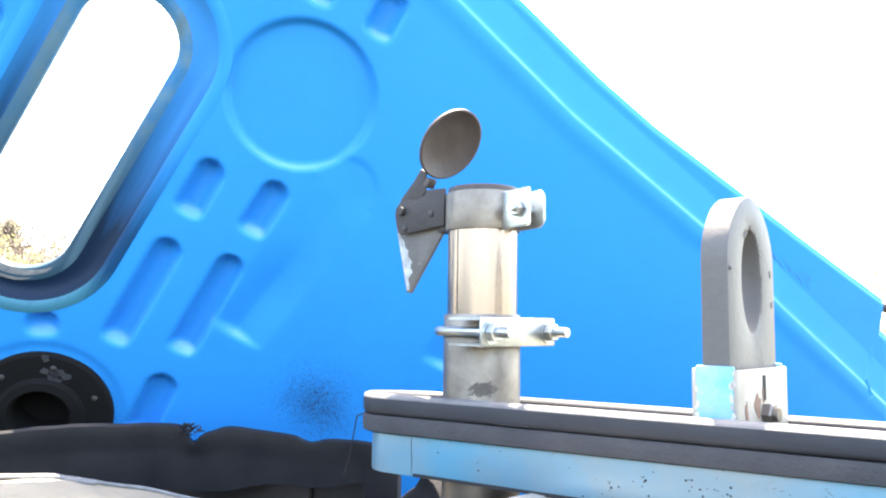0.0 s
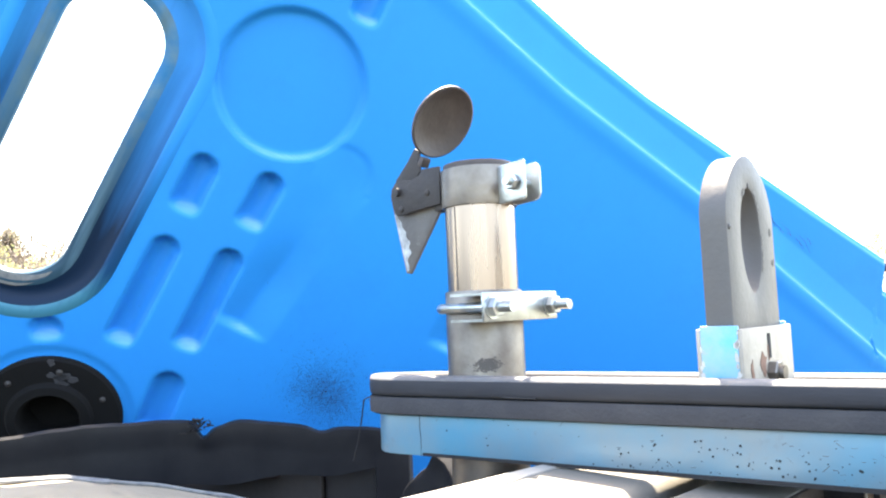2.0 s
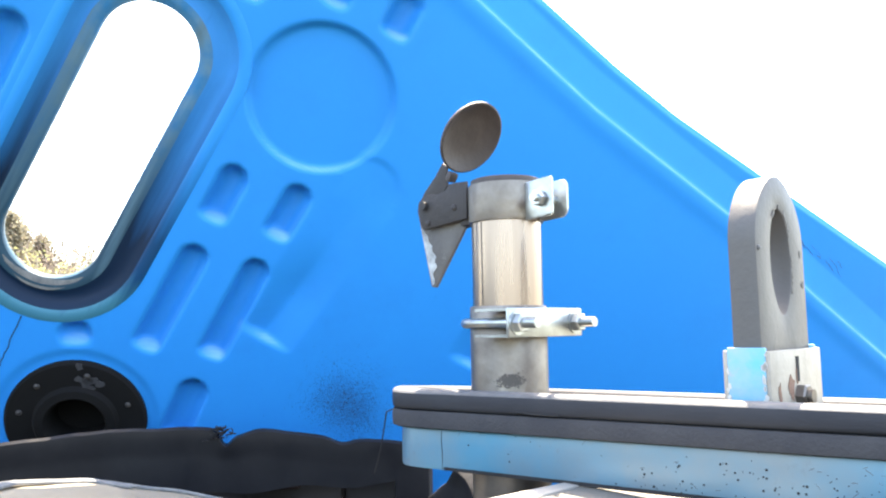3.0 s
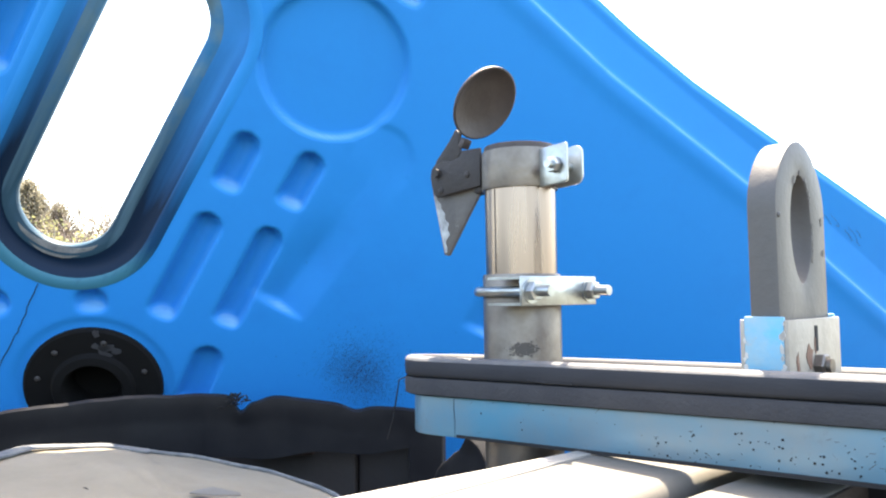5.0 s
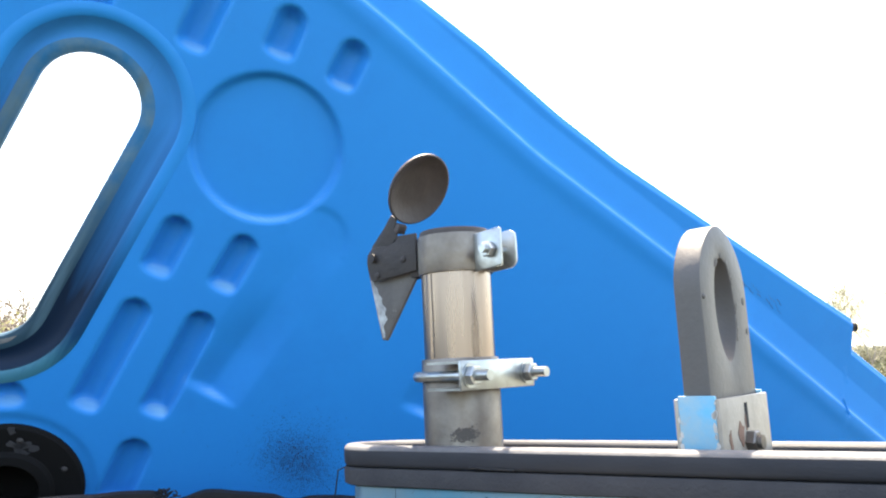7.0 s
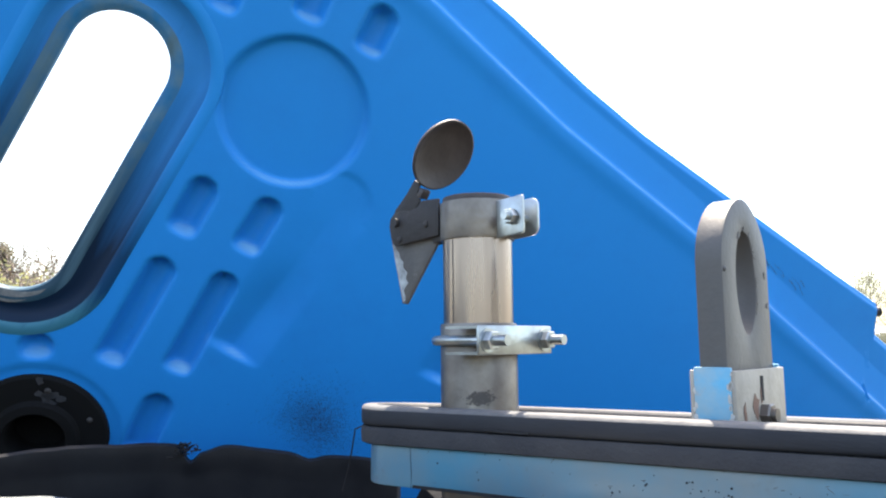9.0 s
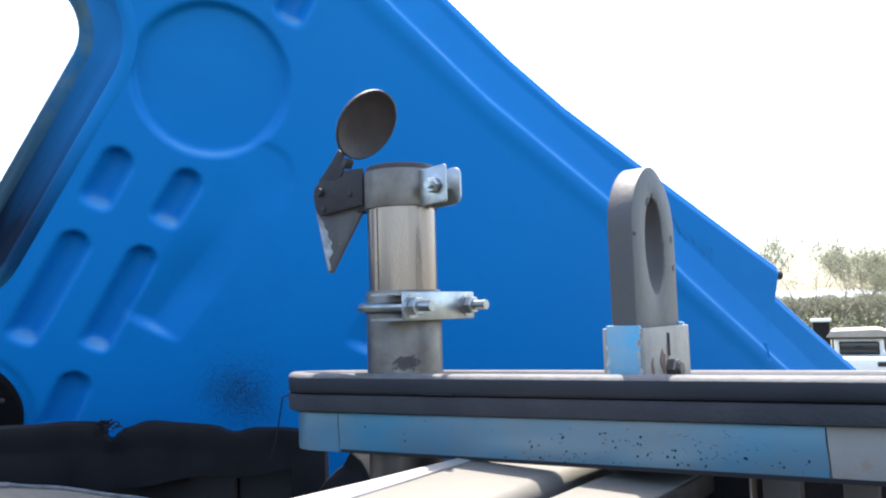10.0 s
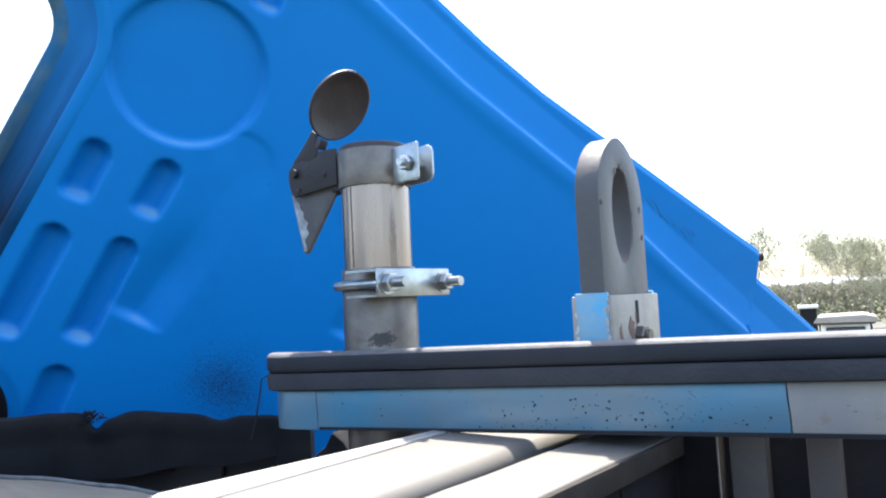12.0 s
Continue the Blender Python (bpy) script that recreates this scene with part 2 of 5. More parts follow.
# pale grey that paints distance haze onto the ridge
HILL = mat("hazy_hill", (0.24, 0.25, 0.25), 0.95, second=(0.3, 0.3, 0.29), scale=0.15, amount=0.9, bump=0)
WHITE = mat("white_car_paint", (0.75, 0.75, 0.72), 0.35, second=(0.65, 0.65, 0.6), scale=3, coat=0.3)
GLASS_DARK = mat("dark_glass", (0.01, 0.012, 0.014), 0.08, bump=0)
WOODGREY = mat("weathered_boards", (0.3, 0.27, 0.23), 0.85, second=(0.2, 0.18, 0.15), scale=6, grain=60, bump=0.4)
TYRE = mat("tyre_rubber", (0.02, 0.02, 0.02), 0.8)

for dull in (CHALK, BUSH, BRACKET, CORE, LIP_IRON, FLANGE_SHADE, RUBBER, SEAL, RUBBER_DUSTY, RIM_BLUE, ROLL_BLUE, LIP_BLUE, HOOD_BLUE, BLACK_PLASTIC, DECK_MAT):
    dull.node_tree.nodes["Principled BSDF"].inputs["Specular IOR Level"].default_value = 0.2

# ---- building tools ----
DECK = 3.0                                 # height of the first camera over the yard
E1 = Vector((math.sqrt(0.5), -math.sqrt(0.5), 0))     # along the collar
E2 = Vector((math.sqrt(0.5), math.sqrt(0.5), 0))      # along the coolers
ROOTS = {}


def at(a, b, dz):
    """A place by the machine's own axes."""
    p = E1 * a + E2 * b
    return Vector((p.x, p.y, DECK + dz))


def thing(name, base, label, category, group="", kind=""):
    ob = new(name)
    ob.location = base
    ob.empty_display_size = 0.02
    ROOTS[ob] = Vector(base)
    return tagged(ob, label, category, group, kind)


def part(name, bm, material, parent, label="", smooth=True):
    """One mesh under a thing or a part, given in world places."""
    root = ROOTS[parent]
    me = bpy.data.meshes.new(name)
    bm.transform(Matrix.Translation(-root))
    bm.normal_update()
    for f in bm.faces:
        f.smooth = smooth
    bm.to_mesh(me)
    bm.free()
    me.materials.append(material)
    ob = new(name, me)
    ob.parent = parent
    ROOTS[ob] = root
    if smooth:
        me.set_sharp_from_angle(angle=radians(38))
    return tagged(ob, label) if label else ob


def axes_matrix(origin, x, y, z):
    m = Matrix((x, y, z)).transposed().to_4x4()
    m.translation = origin
    return m


def machine(a, b, dz):
    return axes_matrix(at(a, b, dz), E1, E2, Vector((0, 0, 1)))


def box(size, m, bevel=0.0, seg=2, bm=None):
    bm = bm or bmesh.new()
    g = bmesh.ops.create_cube(bm, size=1.0)
    bmesh.ops.transform(bm, matrix=m @ Matrix.Diagonal((*size, 1)), verts=g["verts"])
    if bevel:
        es = list({e for v in g["verts"] for e in v.link_edges})
        bmesh.ops.bevel(bm, geom=es, offset=bevel, segments=seg, affect="EDGES", profile=0.5)
    return bm


def sweep(path, profile, closed=False, up=Vector((0, 0, 1)), caps=True, bm=None, tall=None):
    """A profile of (side, up) pairs carried along a path; side points to the right of the way."""
    bm = bm or bmesh.new()
    path = [Vector(p) for p in path]
    n, rings = len(path), []
    for i, p in enumerate(path):
        a = path[i - 1] if (i or closed) else p
        c = path[(i + 1) % n] if (i < n - 1 or closed) else p
        t = (c - a).normalized()
        side = t.cross(up)
        side = side.normalized() if side.length > 1e-5 else Vector((1, 0, 0))
        u = side.cross(t).normalized()
        k = tall[i] if tall else 1.0
        rings.append([bm.verts.new(p + side * s + u * w * k) for s, w in profile])
    k = len(profile)
    for i in range(n if closed else n - 1):
        r0, r1 = rings[i], rings[(i + 1) % n]
        for j in range(k):
            bm.faces.new((r0[j], r0[(j + 1) % k], r1[(j + 1) % k], r1[j]))
    if caps and not closed:
        bm.faces.new(rings[0])
        bm.faces.new(rings[-1][::-1])
    bmesh.ops.recalc_face_normals(bm, faces=bm.faces)
    return bm


def ring(r, seg=10):
    return [(r * math.cos(2 * math.pi * i / seg), r * math.sin(2 * math.pi * i / seg)) for i in range(seg)]


def rod(path, r, seg=10, bm=None):
    d = Vector(path[-1]) - Vector(path[0])
    up = Vector((0, 0, 1)) if abs(d.normalized().z) < 0.9 else Vector((0, 1, 0))
    return sweep(path, ring(r, seg), up=up, bm=bm)


def lathe(rows, m, seg=48, bm=None):
    """A turned body from (radius, height) rows about the z axis of m."""
    bm = bm or bmesh.new()
    rings = []
    for r, h in rows:
        rings.append([bm.verts.new(m @ Vector((r * math.cos(2 * math.pi * i / seg), r * math.sin(2 * math.pi * i / seg), h))) for i in range(seg)])
    for r0, r1 in zip(rings, rings[1:]):
        for i in range(seg):
            bm.faces.new((r0[i], r0[(i + 1) % seg], r1[(i + 1) % seg], r1[i]))
    if rows[0][0] == rows[-1][0] and len(rows) > 4:          # a tube: join the last ring to the first
        for i in range(seg):
            bm.faces.new((rings[-1][i], rings[-1][(i + 1) % seg], rings[0][(i + 1) % seg], rings[0][i]))
    else:
        bm.faces.new(rings[0][::-1])
        bm.faces.new(rings[-1])
    bmesh.ops.remove_doubles(bm, verts=bm.verts, dist=1e-6)
    return bm


def hexagon(r, h, m, bm=None):
    """A bolt head or nut, chamfered, along z of m."""
    bm = bm or bmesh.new()
    rows = [(r * 0.96, 0), (r, 0.04 * h), (r, 0.84 * h), (r * 0.88, h)]
    return lathe(rows, m, 6, bm)


def slab(outline, m, thick, bevel=0.0, bm=None):
    """A flat plate with a given outline in the xy plane of m, thick along z."""
    bm = bm or bmesh.new()
    vs = [bm.verts.new(m @ Vector((x, y, 0))) for x, y in outline]
    f = bm.faces.new(vs)
    g = bmesh.ops.extrude_face_region(bm, geom=[f])
    top = [v for v in g["geom"] if isinstance(v, bmesh.types.BMVert)]
    bmesh.ops.translate(bm, verts=top, vec=m.to_3x3() @ Vector((0, 0, thick)))
    bmesh.ops.recalc_face_normals(bm, faces=bm.faces)
    if bevel:
        es = [e for e in bm.edges if len(e.link_faces) == 2 and e.calc_face_angle(0) > 0.8]
        bmesh.ops.bevel(bm, geom=es, offset=bevel, segments=2, affect="EDGES", profile=0.5)
    return bm


# ---- yard, deck and the far ground ----
def grid_object(name, verts, faces, material, label, category, kind):
    me = bpy.data.meshes.new(name)
    me.from_pydata([tuple(v) for v in verts], [], faces)
    me.materials.append(material)
    me.update()
    return tagged(new(name, me), label, category, kind=kind)


grid_object("ground", [(-2500, -2500, 0), (2500, -2500, 0), (2500, 2500, 0), (-2500, 2500, 0)], [(0, 1, 2, 3)], GRAVEL,
            "gravel and rough grass of an open yard", "ground", "structure")

# a long wooded ridge on the skyline, its haze put into the colour
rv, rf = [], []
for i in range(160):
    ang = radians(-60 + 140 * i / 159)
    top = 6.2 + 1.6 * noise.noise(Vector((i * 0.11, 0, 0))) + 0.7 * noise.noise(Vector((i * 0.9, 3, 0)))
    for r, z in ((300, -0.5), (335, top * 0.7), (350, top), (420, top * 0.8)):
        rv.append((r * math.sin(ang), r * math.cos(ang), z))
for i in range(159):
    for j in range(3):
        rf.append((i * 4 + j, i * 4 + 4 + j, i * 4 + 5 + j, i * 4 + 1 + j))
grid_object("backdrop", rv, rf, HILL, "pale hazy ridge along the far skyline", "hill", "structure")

body = thing("machine_body", (0, 1.2, 0), "blue steel upper body of a heavy machine with a sooty deck", "machine", kind="structure")
# its unseen rear half is added to keep ground bounce off the hood
part("deck_plate", box((3.0, 3.7, 0.06), Matrix.Translation((-0.1, 0.15, DECK - 0.59)), 0.01), DECK_MAT, body)
part("side_skirt", box((2.9, 3.5, 1.4), Matrix.Translation((-0.1, 0.16, DECK - 1.33)), 0.03), BODY_BLUE, body)
part("undercarriage", box((2.6, 3.2, 1.0), Matrix.Translation((-0.1, 0.16, 0.5)), 0.08), TYRE, body)

# an unseen panel added to cut the light from the left
SHADE_WALL = mat("shade_wall_paint", (0.055, 0.052, 0.048), 0.6, second=(0.04, 0.038, 0.034), scale=4, amount=0.8, grain=90, bump=0.15)
shade_wall = thing("wall_shade", (-1.27, -0.19, DECK - 0.56), "unseen plain dull panel added to shade the engine bay", "wall", kind="structure")
part("shade_panel", box((0.04, 2.2, 0.66), Matrix.Translation((-1.27, -0.19, DECK - 0.56 + 0.33)), 0.01), SHADE_WALL, shade_wall)

# ---- the raised hood ----
HO = Vector((0, 1.46, DECK))
HU, HV, HN = Vector((0.9701, 0.2425, 0)), Vector((0.097, -0.388, 0.9165)), Vector((0.222, -0.889, -0.400))   # HN looks at the camera


def hood_at(u, v, h=0.0):
    return HO + HU * u + HV * v + HN * h


# the first three points lie out of view, raised to shade the canister
EDGE = [(-1.3, 1.36), (-0.90, 1.24), (-0.50, 0.995), (-0.30, 0.862), (-0.079, 0.713), (0.091, 0.608), (0.252, 0.496), (0.387, 0.412), (0.597, 0.299),
        (0.851, 0.163), (1.030, 0.068), (1.042, -0.004), (1.179, -0.092), (1.345, -0.198), (1.6, -0.36)]
CREASE = [(-1.3, 1.28), (-0.90, 1.17), (-0.45, 0.895), (-0.156, 0.683), (-0.066, 0.621), (0.063, 0.526), (0.205, 0.422), (0.359, 0.325), (0.528, 0.219),
          (0.751, 0.054), (0.947, -0.08), (1.163, -0.228), (1.6, -0.55)]
WINDOW = ((-0.562, 0.476), (-0.7305, 0.162), 0.0815)
PORT = (-0.722, -0.188)
# pressed hollows: two ends, half width, depth
HOLLOWS = [((-0.441, 0.270), (-0.472, 0.210), 0.0235, 0.021), ((-0.332, 0.238), (-0.364, 0.179), 0.0235, 0.021),
           ((-0.511, 0.125), (-0.594, -0.033), 0.0235, 0.021), ((-0.405, 0.099), (-0.481, -0.052), 0.0235, 0.021),
           ((-0.521, -0.141), (-0.557, -0.224), 0.0265, 0.021), ((-0.714, -0.017), (-0.714, -0.018), 0.026, 0.018),
           ((-0.546, 0.655), (-0.556, 0.632), 0.024, 0.020), ((-0.355, 0.701), (-0.410, 0.586), 0.0235, 0.020),
           ((-0.257, 0.624), (-0.273, 0.584), 0.0245, 0.020), ((-0.151, 0.578), (-0.169, 0.539), 0.0245, 0.020),
           ((-0.875, -0.017), (-0.875, -0.018), 0.027, 0.018), ((-0.924, -0.118), (-1.019, -0.303), 0.033, 0.021),
           ((-0.771, 0.501), (-0.822, 0.404), 0.025, 0.020),
           ((-0.205, 0.252), (-0.372, -0.001), 0.052, 0.019), ((0.070, 0.010), (0.031, -0.066), 0.052, 0.020)]

xs = np.unique(np.concatenate([np.arange(-1.2, -0.95, 0.012), np.arange(-0.95, 0.12, 0.0045), np.arange(0.12, 1.03, 0.008),
                               np.linspace(1.03, 1.042, 4), np.arange(1.05, 1.5, 0.012)]))
rows_n = 300
tt = np.linspace(0, 1, rows_n)
tt = np.concatenate([tt, [1.0, 1.0, 1.0]])
ve = np.interp(xs, *zip(*EDGE))
vb = np.full_like(xs, -0.62)
UU = np.repeat(xs[:, None], len(tt), 1)
VV = vb[:, None] + tt[None] * (ve - vb)[:, None]
HH = np.zeros_like(UU)


def pill(u, v, p, q):
    p, q = np.array(p), np.array(q)
    d = q - p
    k = np.clip(((u - p[0]) * d[0] + (v - p[1]) * d[1]) / (d @ d + 1e-12), 0, 1)
    return np.hypot(u - p[0] - k * d[0], v - p[1] - k * d[1])


def smooth(x):
    x = np.clip(x, 0, 1)
    return x * x * (3 - 2 * x)


for p, q, r, depth in HOLLOWS:
    # each hollow is a round-bottomed groove, deep at its upper end, with a short ramp at its lower end
    d = np.array(q) - np.array(p)
    ln = float(np.hypot(*d)) + 1e-9
    along = ((UU - p[0]) * d[0] + (VV - p[1]) * d[1]) / ln if ln > 0.005 else p[1] - VV
    dist = pill(UU, VV, p, q)
    if r < 0.04:
        run_out = smooth((ln + r - 0.001 - along) / (0.95 * r))
        HH -= 1.32 * depth * (1 - np.clip(dist / (r + 0.003), 0, 1) ** 2.6) * run_out
    else:
        # the wide troughs have soft flanks, a low step at the head and a sharp slanting one at the foot
        across = ((UU - p[0]) * -d[1] + (VV - p[1]) * d[0]) / ln
        flank = smooth((r + 0.018 - np.abs(across)) / 0.080)
        lead = smooth((0.045 - along) / 0.070)
        flank = flank * (1 - lead) + lead
        head = smooth((0.067 - np.hypot(np.minimum(along, 0), across + 0.006 * (along < 0))) / 0.016)
        foot = smooth((ln + 0.82 * r - 0.06 * across - along) / (0.022 - 0.010 * smooth((across + r) / (2 * r))))
        HH -= depth * (0.18 + 0.80 * smooth((along - 0.35 * ln) / (0.5 * ln))) * flank * head * foot
HH -= 0.014 * smooth((0.130 - pill(UU, VV, (-0.291, 0.414), (-0.291, 0.4141))) / 0.012)
HH -= 0.004 * smooth((0.145 - pill(UU, VV, PORT, (PORT[0] + 1e-4, PORT[1]))) / 0.016)
wd = pill(UU, VV, WINDOW[0], WINDOW[1]) - WINDOW[2]
HH -= 0.012 * smooth((0.062 - wd) / 0.04)
# the flange outside the crease lies deeper, and the outer lip rolls away
vc = np.interp(xs, *zip(*CREASE))[:, None]
out = np.clip(VV - vc, 0, None)
HH -= 0.011 * smooth((VV - vc + 0.004) / 0.010) + 0.20 * np.minimum(out, 0.075)
HH += 0.0035 * np.exp(-((VV - vc + 0.022) / 0.024) ** 2)
lip = ve[:, None] - VV
HH -= 0.007 * (1 - smooth(lip / 0.014))
# gentle dishing of the moulding
HH += (0.012 * np.sin(UU * 2.1 + 0.6) * np.cos(VV * 2.4) + 0.03 * (UU / 1.2) ** 2) * smooth((wd - 0.06) / 0.16)
for k, (dv, dh) in enumerate(((0.0015, -0.003), (0.0008, -0.009), (-0.004, -0.018))):
    VV[:, rows_n + k] += dv
    HH[:, rows_n + k] = HH[:, rows_n - 1] + dh
PW = (np.array(HO)[None, None] + UU[..., None] * np.array(HU) + VV[..., None] * np.array(HV) + HH[..., None] * np.array(HN))
nc = len(tt)
keep_v = (wd > 0.056) & (pill(UU, VV, PORT, (PORT[0] + 1e-4, PORT[1])) > 0.055)
idx = np.arange(len(xs) * nc).reshape(len(xs), nc)
ok = keep_v[:-1, :-1] & keep_v[1:, :-1] & keep_v[:-1, 1:] & keep_v[1:, 1:]
faces = np.stack([idx[:-1, :-1], idx[1:, :-1], idx[1:, 1:], idx[:-1, 1:]], -1)[ok]

hood = thing("engine_hood", hood_at(0.1, -0.62), "raised bright blue moulded hood with hollows and slot window", "hood")


def raw_part(name, verts, faces_, material, parent, label="", thick=0.0):
    root = ROOTS[parent]
    me = bpy.data.meshes.new(name)
    me.from_pydata((np.asarray(verts) - np.array(root)).tolist(), [], faces_)
    me.materials.append(material)
    me.polygons.foreach_set("use_smooth", [True] * len(me.polygons))
    me.update()
    ob = new(name, me)
    ob.parent = parent
    ROOTS[ob] = root
    if thick:
        s = ob.modifiers.new("thickness", "SOLIDIFY")
        s.thickness, s.offset = thick, -1
    return tagged(ob, label) if label else ob


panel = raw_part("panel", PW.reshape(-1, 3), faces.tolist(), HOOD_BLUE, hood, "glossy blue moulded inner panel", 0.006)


def pill_path(p, q, r, h, n=28):
    """Points round a slot outline on the hood."""
    p, q = Vector(p), Vector(q)
    d = (q - p).normalized()
    s = Vector((-d.y, d.x))
    pts = []
    for c, start in ((p, 1), (q, -1)):
        for i in range(n + 1):
            a = math.pi * i / n
            o = (s * math.cos(a) - d * math.sin(a)) * start
            pts.append(hood_at(c.x + o.x * r, c.y + o.y * r, h))
    return pts


def rim_path(d, h):
    """A loop round the window; the inner lip sits a little off the middle of its groove."""
    k = min(1.0, max(0.0, (0.036 - d) / 0.014))
    return [p - HU * 0.0095 * k for p in pill_path(WINDOW[0], WINDOW[1], WINDOW[2] + d - 0.0025 * k, h)]


rim = bmesh.new()
profile = [(0.0745, 0.000), (0.0735, 0.0044), (0.070, 0.0052), (0.064, 0.0056), (0.056, 0.0048), (0.052, 0.0015), (0.043, -0.0085), (0.035, -0.0125), (0.028, -0.0125), (0.022, -0.0100), (0.014, -0.0085),
           (0.008, -0.0100), (0.005, -0.0115), (0.001, -0.013), (-0.001, -0.017), (0.000, -0.028), (0.004, -0.034)]
outer_roll, inner_lip = bmesh.new(), bmesh.new()
for bm_r, rows_r in ((outer_roll, profile[:6]), (rim, profile[5:10]), (inner_lip, profile[9:])):
    loops = [[bm_r.verts.new(p) for p in rim_path(d, h - 0.004)] for d, h in rows_r]
    for l0, l1 in zip(loops, loops[1:]):
        for i in range(len(l0)):
            bm_r.faces.new((l0[i], l0[(i + 1) % len(l0)], l1[(i + 1) % len(l0)], l1[i]))
SLOT = (hood_at(*WINDOW[1], 0) - hood_at(*WINDOW[0], 0)).normalized()
DOWN_SLOT = SLOT + HU * 0.35
# rim, lip and roll darken in streaks down the slot
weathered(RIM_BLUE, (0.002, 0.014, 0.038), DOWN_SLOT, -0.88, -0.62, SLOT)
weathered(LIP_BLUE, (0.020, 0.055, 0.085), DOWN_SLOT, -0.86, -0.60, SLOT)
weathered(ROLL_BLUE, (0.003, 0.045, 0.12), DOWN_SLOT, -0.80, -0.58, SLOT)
# the roll turns paler round its lower end
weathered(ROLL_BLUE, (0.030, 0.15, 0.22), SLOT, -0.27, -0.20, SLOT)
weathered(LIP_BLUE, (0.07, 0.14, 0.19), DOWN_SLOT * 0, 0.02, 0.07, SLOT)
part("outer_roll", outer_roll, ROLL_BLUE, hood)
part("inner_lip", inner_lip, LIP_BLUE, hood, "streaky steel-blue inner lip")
part("window_rim", rim, RIM_BLUE, hood, "blue rim of the slot window, streaked black towards its lower end")
# a pale strip paints the sunlit sill round the rim's lower end
sill = bmesh.new()
low = [rim_path(d, h - 0.0030) for d, h in profile[9:14:2]]
loops = []
for row in low:                              # the pale strip runs out to points
    keep = []
    for i in range(37, 53):
        k = min(1.0, (i - 36.6) / 6, (52.4 - i) / 6)
        keep.append(sill.verts.new(low[1][i] + (row[i] - low[1][i]) * k))
    loops.append(keep)
for l0, l1 in zip(loops, loops[1:]):
    for i in range(len(l0) - 1):
        sill.faces.new((l0[i], l0[i + 1], l1[i + 1], l1[i]))
part("sunlit_sill", sill, PIPING, hood, "pale inner lip, its sunlight put into the colour")


def hood_h(u, v):
    """The moulding's relief at a place on the hood."""
    i = int(np.clip(np.searchsorted(xs, u), 0, len(xs) - 1))
    j = int(np.argmin(np.abs(VV[i, :rows_n] - v)))
    return float(HH[i, j])


# the black port flange with its screws
pc = hood_at(PORT[0], PORT[1], hood_h(PORT[0] + 0.09, PORT[1]))
port_m = axes_matrix(pc, HU, HV, HN)
port = part("port_flange", lathe([(0.050, -0.06), (0.056, -0.06), (0.056, 0.000), (0.121, 0.000), (0.121, 0.007), (0.116, 0.011), (0.074, 0.011),
                                  (0.068, 0.020), (0.054, 0.022), (0.050, 0.017), (0.049, -0.05), (0.030, -0.055), (0.001, -0.056)], port_m, 56),
            BLACK_PLASTIC, hood, "black plastic port flange with chipped face")
for k, ang in enumerate((20, 75, 128, 165, 230, 310)):
    c = port_m @ Vector((0.096 * math.cos(radians(ang)), 0.096 * math.sin(radians(ang)), 0.010))
    part("screw", lathe([(0.0055, 0), (0.0055, 0.002), (0.003, 0.0045), (0.0005, 0.005)], axes_matrix(c, HU, HV, HN), 12), DARK_IRON, port)
rnd = random.Random(4)
for k in range(9):
    c = Vector((0.012 + rnd.gauss(0, 0.018), 0.082 + rnd.gauss(0, 0.009), 0.0118))
    n = 7
    out = [(c.x + (0.004 + rnd.random() * 0.009) * math.cos(2 * math.pi * q / n), c.y + (0.003 + rnd.random() * 0.007) * math.sin(2 * math.pi * q / n)) for q in range(n)]
    part("peeling_flake", slab(out, port_m @ Matrix.Translation((0, 0, 0.0112)), 0.0008), RUBBER_DUSTY, port, "grey peeling film", smooth=False)

# soot spat over the moulding, a hairline crack, and scratches by the edge
sv, sf = [], []
for k in range(15000):
    u, v = -0.238 + rnd.gauss(0, 0.037), -0.176 + rnd.gauss(0, 0.038)
    u += 0.4 * max(0.0, -0.16 - v)
    if k > 14850:
        u, v = rnd.uniform(-0.7, 0.05), rnd.uniform(-0.25, 0.1)
    if pill(np.array(u), np.array(v), PORT, (PORT[0] + 1e-4, PORT[1])) < 0.15:
        continue
    r, h = 0.00016 + 0.0007 * rnd.random() ** 5, hood_h(u, v) + 0.0007
    base = len(sv)
    sv += [tuple(hood_at(u + r * (0.7 + 0.6 * rnd.random()) * math.cos(q * 1.257), v + r * (0.7 + 0.6 * rnd.random()) * math.sin(q * 1.257), h)) for q in range(5)]
    sf.append(tuple(range(base, base + 5)))
raw_part("soot_specks", sv, sf, SOOT, hood, "fine black soot specks")["kind"] = "stuff"


def line_on_hood(pts, n=24):
    res = []
    for k in range(n + 1):
        x = k / n * (len(pts) - 1)
        i = min(int(x), len(pts) - 2)
        f = x - i
        u, v = pts[i][0] * (1 - f) + pts[i + 1][0] * f + rnd.gauss(0, 0.0012), pts[i][1] * (1 - f) + pts[i + 1][1] * f
        res.append(hood_at(u, v, hood_h(u, v) + 0.0004))
    return res


part("hairline_crack", rod(line_on_hood([(-0.795, 0.02), (-0.806, 0.0), (-0.828, -0.05), (-0.843, -0.078), (-0.875, -0.133), (-0.91, -0.221), (-0.93, -0.27)]), 0.0009, 6), SOOT, hood, "dark hairline crack")
